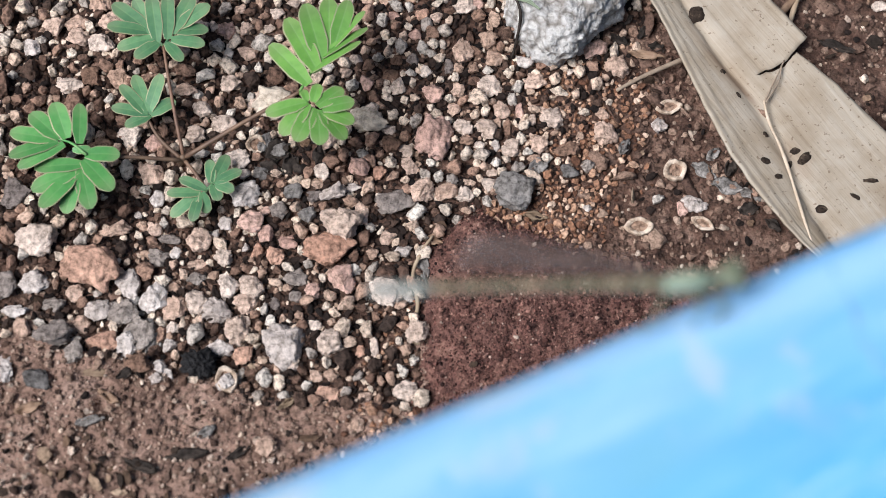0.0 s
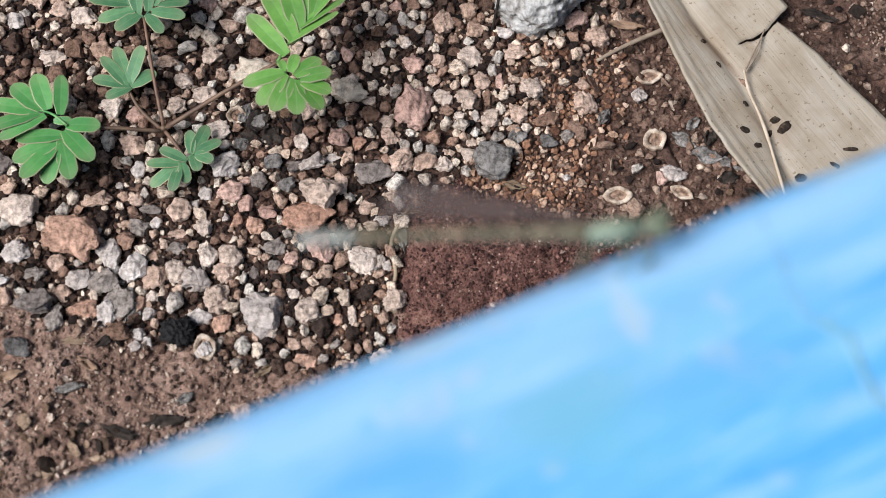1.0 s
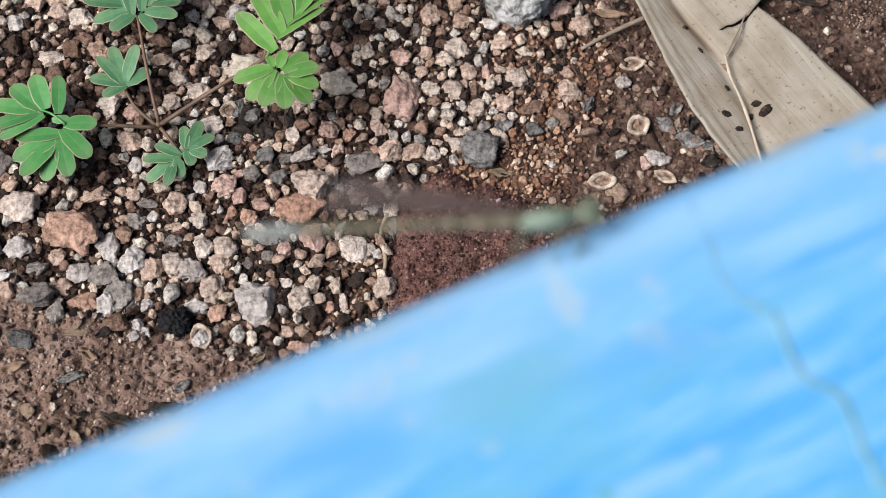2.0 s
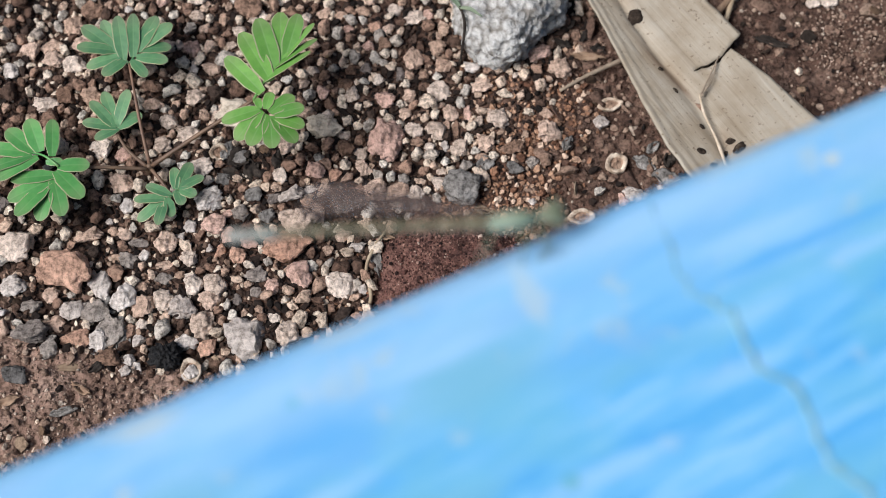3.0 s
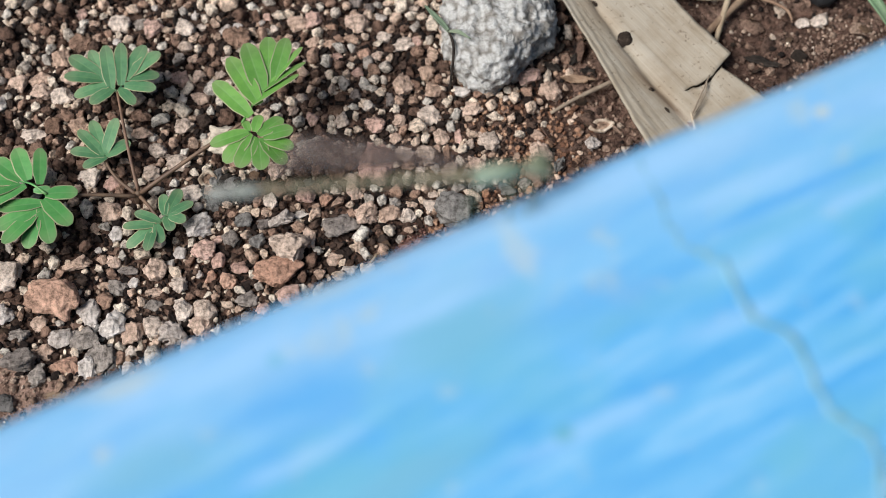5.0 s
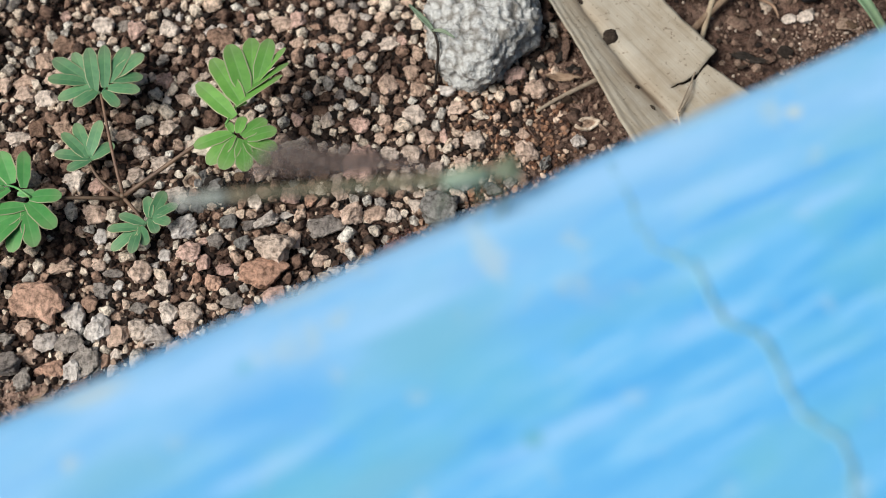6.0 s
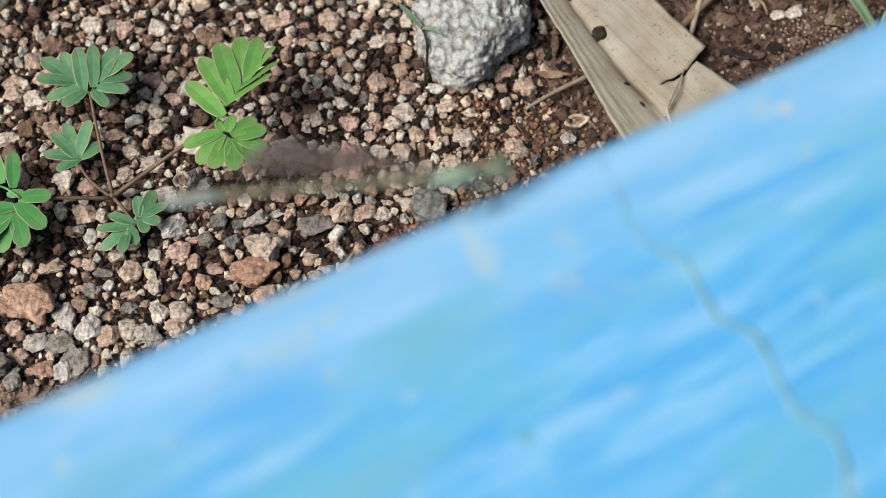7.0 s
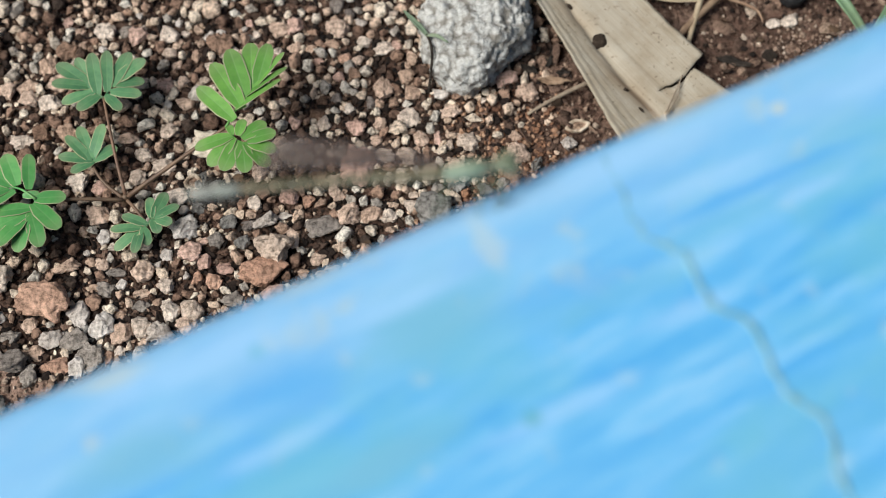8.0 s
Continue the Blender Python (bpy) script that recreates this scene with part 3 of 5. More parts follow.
stones("grey", "grey weathered stone lying in the gravel", [
    (-18.9, -1.0, 7.4, 4.5), (-35.4, -2.9, 3.2, 2.8), (-74.7, -1.9, 5.5, 5.0), (-74.4, -16.3, 3.2, 4.5), (-56.8, -19.8, 5.5, 4.0), (-67.0, -24.1, 6.0, 4.5),
    (-54.6, -23.1, 4.6, 6.0),
])
stones("dark", "dark slate-grey angular stone on the soil", [
    (0.1, 1.9, 6.9, 6.2), (-68.4, -31.0, 4.2, 3.5), (-38.5, 8.0, 3.3, 3.6), (-36.0, 6.8, 2.8, 2.6), (-33.5, -0.1, 3.1, 2.8), (-31.2, -3.1, 3.1, 3.0),
    (-38.4, 3.1, 2.8, 2.4), (8.4, 6.0, 3.1, 2.6),
])
stones("grey", "grey weathered stone lying in the gravel", [
    (-52.8, 38.5, 3.0, 2.5), (-14.0, 41.5, 1.9, 2.2), (-16.0, 43.2, 2.8, 3.2), (-16.1, 23.4, 2.2, 2.0), (11.2, 6.9, 2.2, 2.2), (-10.6, 22.7, 1.9, 2.6),
    (-51.3, -8.2, 3.7, 1.8), (-53.1, -11.0, 3.7, 2.6), (-47.0, -14.1, 3.1, 2.0), (-67.5, -19.0, 3.7, 2.6), (-30.2, -0.4, 2.8, 2.0), (-32.4, -13.4, 4.1, 2.8),
    (-32.6, -16.4, 2.8, 1.8), (-35.5, -17.2, 1.5, 2.4), (-63.4, -26.6, 2.8, 4.0),
])
stones("cream", "cream-coloured weathered pebble lying in the gravel", [
    (-49.5, 39.1, 1.5, 1.4), (-42.3, 37.9, 1.7, 1.4), (-44.8, 33.3, 2.8, 2.2), (-37.6, 31.0, 2.4, 2.2), (-35.0, 32.7, 2.4, 2.0), (-33.8, 34.2, 1.7, 2.2),
    (-38.6, 28.3, 1.9, 1.8), (-47.5, 28.1, 2.0, 1.8), (-30.1, 37.5, 1.7, 1.8), (-26.6, 33.8, 2.6, 2.4), (-6.5, 41.4, 2.2, 1.8), (-11.6, 35.4, 2.8, 2.2),
    (-24.9, 23.5, 2.4, 2.2), (-14.1, 21.6, 2.2, 2.0), (-19.4, 11.6, 2.6, 2.0), (-5.7, 9.6, 1.9, 1.6), (2.6, 14.3, 2.0, 2.0), (4.0, 46.0, 2.0, 2.2),
    (8.6, 22.9, 1.3, 1.2), (-3.6, 5.1, 1.7, 1.6), (-43.1, -10.6, 3.3, 2.8), (-29.5, -20.8, 2.0, 2.4), (-20.6, -23.8, 1.7, 3.8),
])
stones("cream", "cream-coloured weathered pebble lying in the gravel", [
    (-32.4, -27.2, 2.0, 1.4), (-50.1, -21.7, 2.4, 2.0),
])
stones("white", "chalky white pebble lying in the gravel", [
    (-43.4, 39.9, 1.5, 2.2), (-38.1, 37.3, 2.6, 2.2), (-36.2, 37.5, 2.0, 1.4), (-44.9, 23.7, 1.9, 1.6), (-32.1, 38.6, 1.3, 1.2), (-50.2, 41.6, 1.5, 1.4),
    (-56.3, 34.5, 1.7, 1.4), (-14.3, 44.9, 2.2, 1.8), (-12.0, 39.6, 2.2, 2.0), (-2.9, 9.7, 1.7, 2.4), (-24.9, 1.6, 3.1, 1.6), (-56.2, -4.3, 1.7, 1.4),
    (-50.3, -9.9, 2.0, 2.0), (-44.8, -7.0, 1.9, 1.8), (-41.1, 2.8, 2.0, 2.0), (-40.3, -8.9, 1.3, 1.6), (-16.6, -8.4, 3.1, 2.0), (-15.9, -16.0, 1.5, 2.0),
    (-42.0, -29.7, 3.0, 3.2),
])
stones("tan", "tan rounded pebble lying in the gravel", [
    (-43.1, 36.2, 1.9, 1.6), (-43.3, 31.4, 2.0, 2.2), (-40.1, 32.9, 2.0, 3.0), (-59.7, 35.2, 2.0, 2.2), (-60.5, 38.3, 2.2, 1.6), (-17.2, 35.2, 3.1, 2.2),
    (-20.6, 34.2, 2.2, 1.8), (-23.4, 34.4, 2.8, 2.2), (-12.5, 31.4, 2.2, 2.4), (-26.3, 21.0, 2.4, 2.0), (-9.0, 18.7, 2.2, 2.6), (-9.7, 15.3, 2.4, 2.4),
    (2.9, 7.6, 2.2, 1.8), (-16.0, 5.3, 3.0, 3.2), (-2.7, 13.6, 2.2, 1.8), (4.3, 16.0, 1.3, 1.2), (13.7, 15.9, 2.4, 2.0), (-53.8, -6.5, 2.4, 2.4),
    (-47.2, -11.6, 3.1, 2.0), (-50.2, -15.5, 2.4, 2.2), (-19.2, -6.2, 2.8, 2.4), (-26.6, -28.1, 2.6, 2.4), (-29.0, -28.2, 2.4, 2.2),
])
stones("tan", "tan rounded pebble lying in the gravel", [
    (-71.1, -23.1, 2.8, 3.0),
])
stones("pink", "pinkish-brown pebble lying in the gravel", [
    (-31.1, 39.5, 1.7, 1.6), (-62.6, 40.5, 1.9, 2.5), (-19.2, 31.5, 1.9, 1.6), (-16.1, 27.9, 2.4, 2.0), (-5.9, 34.4, 2.0, 2.6), (-13.0, 17.9, 3.5, 3.4),
    (0.6, 16.1, 1.5, 3.8), (-37.7, -2.9, 1.9, 2.0), (-37.1, -6.7, 2.8, 2.6), (-34.0, -7.6, 3.0, 2.6), (-30.2, -15.1, 2.4, 3.4),
])
stones("orange", "rough orange-brown stone lying in the gravel", [
    (-14.9, 31.9, 2.4, 2.4), (-38.6, -9.2, 1.9, 2.4), (-36.0, -10.0, 3.3, 3.0), (-22.9, -24.4, 1.9, 2.2),
])
stones("brown", "brown rounded pebble lying in the gravel", [
    (-29.2, 35.2, 2.6, 2.0), (-13.2, 28.1, 2.2, 3.0), (-22.9, 22.1, 2.0, 2.2), (-19.7, 21.1, 3.0, 2.6), (-18.5, 23.3, 2.2, 2.0), (-19.3, 8.8, 3.0, 2.8),
    (-1.1, 12.7, 1.5, 3.4), (8.0, 9.4, 4.6, 2.6),
])
stones("cream", "pale angular pebble on bare soil beside a black berry", [(60.0, 38.4, 2.6, 2.2), (62.9, 38.8, 3.4, 3.0)])
stones("dark", "dark slate-grey angular stone on the soil", [
    (-23.4, 7.2, 1.9, 2.2),
])

stones("pale", "flat pale cream stone flake under the seedling", [(-37.6, 14.8, 6.6, 5.6), (-23.2, 13.0, 6.8, 4.0)], 4, 0.75)
stones("cream", "rounded pale cream stone leaning on an orange one", [(-26.4, -5.4, 6.8, 5.6)], 4, 0.95)


def rock():
    """A flat-topped, shield-shaped block of coarse grains with pits between them."""
    v, f = ICO[6]
    turn = np.degrees(np.arctan2(v[:, 1], v[:, 0])) % 360
    wide = np.interp(turn, [0, 30, 60, 90, 120, 150, 180, 210, 235, 250, 265, 280, 300, 330, 360], [9.8, 10.5, 12, 12, 11.5, 10, 9.2, 9.8, 11.2, 12.3, 12, 10.2, 7.8, 8.4, 9.8])
    flat = np.hypot(v[:, 0], v[:, 1])
    out = flat ** 0.62 * wide
    c, s = v[:, 0] / np.maximum(flat, 1e-6), v[:, 1] / np.maximum(flat, 1e-6)
    p = np.stack([c * out, s * out, 6.2 * np.sign(v[:, 2]) * np.abs(v[:, 2]) ** 0.8], 1)
    grain = np.array([noise.voronoi(Vector(q) * 0.95)[0] for q in p])
    coarse = np.array([noise.fractal(Vector(q) * 0.28, 0.7, 2.2, 4) for q in p])
    pit = np.array([min(0.0, noise.noise(Vector(q) * 0.8 + Vector((9, 3, 5))) + 0.28) for q in p])
    p += v * (0.7 * (0.5 - grain[:, 0]) + 0.9 * coarse + 1.6 * pit)[:, None]
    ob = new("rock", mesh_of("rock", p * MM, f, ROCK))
    ob.matrix_world = pose(7.5 * MM, 35.0 * MM, 3.6 * MM)
    tagged(ob, "pale grey-white porous concrete-like rock lying on the gravel", "rock")
    TAKEN.append((7.2, 34.2, 9.6))


rock()


def charcoal():
    rng = np.random.default_rng(9)
    v, f = lump(rng, 5, 0.5, 6)
    v = v * np.array([2.5, 2.5, 2.2]) * MM
    ob = new("charcoal_lump", mesh_of("charcoal_lump", v, f, CHAR))
    ob.location = (-45.7 * MM, -27.6 * MM, 1.6 * MM)
    tagged(ob, "crumbly black charcoal lump among pale grit", "charcoal")
    TAKEN.append((-45.7, -27.6, 3.3))


charcoal()


def husk(x, y, a, b, turn, tilt=(0, 0), name="seed_husk"):
    """An empty oval half-husk: a pale rim round a sunken brown hollow."""
    ob = new(name)
    ob.matrix_world = pose(x * MM, y * MM, (top_z(x, y) + 0.65) * MM, 3 + tilt[0], tilt[1], turn)
    tagged(ob, "empty oval seed husk with a pale rim, lying open", "seed husk", "seed husks")
    prof = [(0.94, -0.6), (1.05, 0.0), (1.04, 0.4), (0.95, 0.58), (0.8, 0.5), (0.62, 0.3)]
    inner = [(0.66, 0.32), (0.56, 0.0), (0.45, -0.05), (0.3, 0.18), (0.0, 0.25)]
    for label, lot, material, piece in (("pale bleached rim", prof, SHELL, "rim"), ("brown hollow", inner, HUSK_IN, "hollow")):
        bm = bmesh.new()
        rings = []
        for r, z in lot:
            rings.append([bm.verts.new((a * r * MM * math.copysign(abs(math.cos(w)) ** 1.25, math.cos(w)) * (1 + 0.13 * noise.noise(Vector((2 * math.cos(w), 2 * math.sin(w), x)))),
                                        b * r * MM * math.copysign(abs(math.sin(w)) ** 1.3, math.sin(w)) * (1 + 0.16 * noise.noise(Vector((2 * math.sin(w), x, 2 * math.cos(w))))), (z + 0.35 * noise.noise(Vector((3 * math.cos(w), 3 * math.sin(w), y)))) * b * 0.6 * MM))
                          for w in np.linspace(0, 2 * math.pi, 24, endpoint=False)])
        for p, q in zip(rings, rings[1:]):
            for k in range(24):
                j = (k + 1) % 24
                bm.faces.new((p[k], p[j], q[j], q[k]))
        bmesh.ops.remove_doubles(bm, verts=bm.verts, dist=1e-6)
        bmesh.ops.recalc_face_normals(bm, faces=bm.faces)
        part(piece, bm, material, ob, label)
    TAKEN.append((x, y, (a + b) / 2))


husk(18.9, -2.5, 2.3, 1.45, 8)
husk(24.3, 17.9, 2.1, 1.2, 12)
husk(24.9, 7.2, 1.9, 1.8, 30)
husk(28.9, -1.4, 1.9, 1.0, -25)
husk(-39.6, 7.6, 1.5, 1.5, 0, (25, 0))
husk(-41.7, -29.6, 1.6, 2.0, 20)


# ---- dry bamboo sheath ----
def eased(a, places, values):
    """Values between given places, rounded off over a few millimetres."""
    return float(np.mean(np.interp(a + np.linspace(-7, 7, 9), places, values)))


def strip_edges(a):
    """Across-places of the near edge, the midrib and the far edge at a place along the sheath, in millimetres."""
    left = eased(a, [-46, -26.9, -15.5, -4.8, 6.5, 13.3, 19.4, 31.4, 52], [45.4, 40.6, 37.8, 35.4, 32.3, 30.9, 30.2, 30.8, 34])
    rib = eased(a, [-46, -23, -12.3, -1.6, 8.9, 16.1, 24.8, 31, 52], [50.5, 44.8, 42.6, 41.4, 41.0, 39.4, 36.8, 35.0, 37])
    right = eased(a, [-46, 3.8, 52], [55.4, 54.3, 56.4])
    return left, rib, right


def strip_height(a, v):
    """Height of the sheath above the soil, v from 0 at the near edge over 0.4 at the midrib to 1."""
    z = 2.6 + 1.9 * max(0, 0.4 - v) / 0.4 + 0.9 * max(0, v - 0.4) / 0.6 - 0.5 * math.exp(-((v - 0.4) / 0.05) ** 2)
    z += 1.0 * math.exp(-((a - 4) / 14) ** 2) * (v > 0.4) * (v - 0.4)
    return z + 0.13 * math.sin(v * 75) * (0.15 + math.exp(-(v / 0.16) ** 2)) + 0.03 * math.sin(v * 130) + 0.35 * noise.noise(Vector((a * 0.08, v * 3, 5)))


def strip_place(a, v, lift=0.0):
    left, rib, right = strip_edges(a)
    b = left + (rib - left) * v / 0.4 if v < 0.4 else rib + (right - rib) * (v - 0.4) / 0.6
    if a >= 3.8 and v > 0.55:
        b -= 3.4 * math.exp((3.8 - a) / 10) * ((v - 0.55) / 0.45) ** 1.5
    b += 0.25 * noise.noise(Vector((a * 0.35, 4, v * 2)))
    return (0.6 * a + 0.8 * b) * MM, (-0.8 * a + 0.6 * b) * MM, (strip_height(a, v) + lift) * MM


def strip_at(x, y):
    """The along and across parameters of a place in millimetres."""
    a, b = 0.6 * x - 0.8 * y, 0.8 * x + 0.6 * y
    left, rib, right = strip_edges(a)
    return a, (b - left) / (rib - left) * 0.4 if b < rib else 0.4 + 0.6 * (b - rib) / (right - rib)


def bamboo_sheath():
    top = new("bamboo_sheath")
    tagged(top, "dry tan bamboo sheath strip, cracked across and spotted with mould", "dry leaf sheath")
    vs = np.linspace(0, 1, 41)

    def crack(v):
        return float(np.interp(v, [0.5, 0.55, 0.67, 0.745, 0.85, 1.0], [4.2, 4.3, 4.9, 5.2, 4.7, 4.0])) + 0.35 * noise.noise(Vector((v * 16, 1, 1)))

    def gap(v):
        return 0.0 if v < 0.54 else 0.3 + 1.9 * (v - 0.54) ** 1.2

    bm = bmesh.new()
    for lower in (False, True):
        rows = []
        for k in range(56):
            s = k / 55
            row = []
            for v in vs:
                a = (-36 + (crack(v) + 36) * s) if not lower else crack(v) + gap(v) + (42 - crack(v) - gap(v)) * s
                if lower:
                    row.append(bm.verts.new(strip_place(a, v, -0.25 * max(0, v - 0.56) * (1 - s))))
                else:
                    left, rib, right = strip_edges(a)
                    b = left + (rib - left) * v / 0.4 if v < 0.4 else rib + (right - rib) * (v - 0.4) / 0.6
                    b += 0.25 * noise.noise(Vector((a * 0.35, 4, v * 2)))
                    lift = 0.7 * max(0, v - 0.56) * max(0, s - 0.7) / 0.3
                    row.append(bm.verts.new(((0.6 * a + 0.8 * b) * MM, (-0.8 * a + 0.6 * b) * MM, (strip_height(a, v) + lift) * MM)))
            rows.append(row)
        for p, q in zip(rows, rows[1:]):
            for i in range(len(vs) - 1):
                bm.faces.new((p[i], q[i], q[i + 1], p[i + 1]))
    bmesh.ops.remove_doubles(bm, verts=bm.verts, dist=1e-5)
    bmesh.ops.recalc_face_normals(bm, faces=bm.faces)
    if sum(f.normal.z for f in bm.faces) < 0:
        bmesh.ops.reverse_faces(bm, faces=bm.faces)
    blade = part("blade", bm, STRIP, top)
    thick = blade.modifiers.new("thickness", "SOLIDIFY")
    thick.thickness, thick.offset = 0.45 * MM, -1
    for x, y, a, b, turn in ((28.8, 33.5, 1.35, 1.5, 20), (32.7, 23.5, 0.55, 0.4, 0), (22.9, 44.4, 0.5, 0.35, 30), (21.9, 42.8, 0.65, 0.3, -20), (24.1, 41.0, 0.8, 0.4, -50),
                             (38.3, 8.0, 0.8, 0.6, -20), (38.9, 12.9, 0.55, 0.4, -60), (43.2, 10.2, 0.8, 0.6, 10), (44.6, 9.0, 1.3, 0.75, 40), (42.3, 8.0, 0.7, 0.4, 70), (46.9, 0.8, 0.9, 0.7, 10), (54.7, 5.6, 1.2, 0.4, 0),
                             (52, 2.8, 0.9, 0.35, -40), (40.1, 5.4, 0.7, 0.5, 0), (34.8, 19.4, 0.6, 0.3, -40)):
        bm = bmesh.new()
        big = min(a, b) > 1
        rings = []
        for reach, lift in ((1.0, 0.03), (0.85, 0.3 if big else 0.16), (0.45, 0.42 if big else 0.2)):
            ring = []
            for w in np.linspace(0, 2 * math.pi, 14, endpoint=False):
                k = reach * (1 + 0.35 * noise.noise(Vector((2 * math.cos(w) + x, 2 * math.sin(w) + y, 0))))
                q = Matrix.Rotation(radians(turn), 2) @ Vector((a * k * math.cos(w), b * k * math.sin(w)))
                ring.append(bm.verts.new(strip_place(*strip_at(x + q.x, y + q.y), lift)))
            rings.append(ring)
        c = bm.verts.new(strip_place(*strip_at(x, y), 0.46 if big else 0.2))
        for i in range(14):
            j = (i + 1) % 14
            for p, q in zip(rings, rings[1:]):
                bm.faces.new((p[i], p[j], q[j], q[i]))
            bm.faces.new((rings[-1][i], rings[-1][j], c))
        bmesh.ops.recalc_face_normals(bm, faces=bm.faces)
        part("mould_spot", bm, STAIN, top, "dark brown mould spot")


bamboo_sheath()


def strand(name, label, category, points, radii, material, steps=6, sides=8, group=""):
    """A stalk, straw or fibre through a few places in millimetres."""
    pts = [Vector(p) * MM for p in curve_through(points, steps)]
    r = np.interp(np.linspace(0, 1, len(pts)), np.linspace(0, 1, len(radii)), radii) * MM
    r = r * (1 + 0.12 * np.array([noise.noise(Vector((i * 0.6, len(points), points[0][0]))) for i in range(len(pts))]))
    ob = part(name, tube_bm(pts, r, sides), material, None)
    return tagged(ob, label, category, group)


def ribbon(name, label, category, points, widths, material, group="", fold=0.25):
    """A folded narrow blade through a few places in millimetres."""
    pts = curve_through(points, 8)
    w = np.interp(np.linspace(0, 1, len(pts)), np.linspace(0, 1, len(widths)), widths)
    bm = bmesh.new()
    rows = []
    for i, p in enumerate(pts):
        d = (pts[min(i + 1, len(pts) - 1)] - pts[max(i - 1, 0)]).normalized()
        s = d.cross(Vector((0, 0, 1))).normalized()
        rows.append([bm.verts.new((p + s * k * w[i] / 2 + Vector((0, 0, abs(k) * fold * w[i]))) * MM) for k in (-1, -0.5, 0, 0.5, 1)])
    for p, q in zip(rows, rows[1:]):
        for i in range(4):
            bm.faces.new((p[i], p[i + 1], q[i + 1], q[i]))
    bmesh.ops.recalc_face_normals(bm, faces=bm.faces)
    ob = part(name, bm, material, None)
    thick = ob.modifiers.new("thickness", "SOLIDIFY")
    thick.thickness, thick.offset = 0.2 * MM, 0
    return tagged(ob, label, category, group)


strand("rootlet", "pale dry rootlet lying along the bamboo sheath", "root",
       [(38.5, 18.2, 3.9), (39.2, 14.6, 3.6), (40.8, 10.4, 3.4), (42.0, 6.0, 3.4), (42.9, 2.0, 3.4), (44.6, -5.6, 3.6)], (0.16, 0.26, 0.2, 0.3, 0.22, 0.28, 0.2), PALE_ROOT)
strand("rootlet", "hair-thin brown rootlet end in the sheath's crack", "root", [(42.1, 25.2, 4.3), (40.2, 21.2, 4.0), (38.6, 17.9, 3.9)], (0.13, 0.12, 0.18), DRY_TWIG)
strand("rootlet", "hair-thin brown rootlet end in the sheath's crack", "root", [(41.6, 24.2, 4.3), (40.9, 21.2, 4.1), (38.8, 17.8, 3.9)], (0.11, 0.1, 0.16), DRY_TWIG)
strand("twig", "short brown dry twig on the soil", "twig", [(15.9, 20.1, 0.9), (21, 23.1, 1.3), (28.5, 26.9, 1.6)], (0.3, 0.38, 0.45), DRY_TWIG)
strand("rootlet", "thin curled dry rootlet beside the laterite mound", "root", [(-12.6, -6.2, 1.5), (-14.2, -8.9, 1.6), (-15.4, -12.5, 1.6), (-14.6, -17.0, 1.5), (-15.0, -19.8, 1.4), (-15.0, -22.6, 1.5), (-14.1, -23, 1.4)], (0.2, 0.3, 0.28, 0.3, 0.3, 0.35, 0.4), STRAW)
strand("dry_stalk", "brown dry grass stalk on bare soil", "stalk", [(38.5, 30.5, 1.2), (47.5, 40.2, 1.5), (58.5, 50.3, 1.8), (66, 57, 2.0)], (0.55, 0.7, 0.75, 0.7), TWIG)
strand("dry_stalk", "pale dry grass stalk leaning on another", "stalk", [(44.2, 33.2, 1.0), (45.6, 37.5, 1.5), (47.0, 41.6, 2.3), (47.6, 43, 2.5)], (0.4, 0.5, 0.55, 0.5), STRAW)
ribbon("dry_straw", "flat pale piece of dry straw", "straw", [(38.0, 43.6, 1.6), (42.5, 42.6, 1.9), (47.3, 42.1, 2.4)], (1.3, 1.8, 1.2), STRAW)
ribbon("dry_straw", "narrow upright-lying dry straw", "straw", [(43.9, 43.6, 1.2), (43.2, 48.5, 1.6), (43.0, 55, 2)], (0.7, 0.9, 0.8), STRAW)
ribbon("dry_straw", "narrow upright-lying dry straw", "straw", [(45.5, 44.5, 1.2), (45.2, 49, 1.6), (46.0, 56, 2)], (0.5, 0.7, 0.6), STRAW)
ribbon("dry_straw", "broad dry straw end beside a stalk", "straw", [(52.2, 45.8, 1.4), (51.2, 49.5, 1.8), (50.6, 55, 2)], (0.9, 1.3, 1.2), STRAW)
strand("tendril", "thin brown curled tendril on bare soil", "tendril", [(44.8, 47.6, 1.6), (48.0, 46.4, 1.9), (52.0, 43.2, 1.4), (55.4, 41.9, 1.0), (57.3, 40.6, 0.9), (58.0, 38.6, 0.8)], (0.3, 0.35, 0.32, 0.3, 0.28, 0.2), TWIG)
ribbon("grass_blade", "curved fresh green grass blade", "grass", [(60.4, 53.7, 6), (64.0, 44.4, 8), (68.4, 40.0, 8), (71.2, 36.2, 7), (74.0, 32.8, 4.5), (74.9, 30.9, 3), (75.3, 29.7, 0.3)], (1.6, 2.1, 2.2, 1.9, 1.4, 1.0), GRASS)
ribbon("grass_blade", "short green grass blade", "grass", [(75.3, 29.4, 0.3), (75.7, 30.9, 3), (76.5, 33.6, 6), (78.6, 37.5, 7)], (0.9, 1.5, 1.6, 1.0), GRASS)


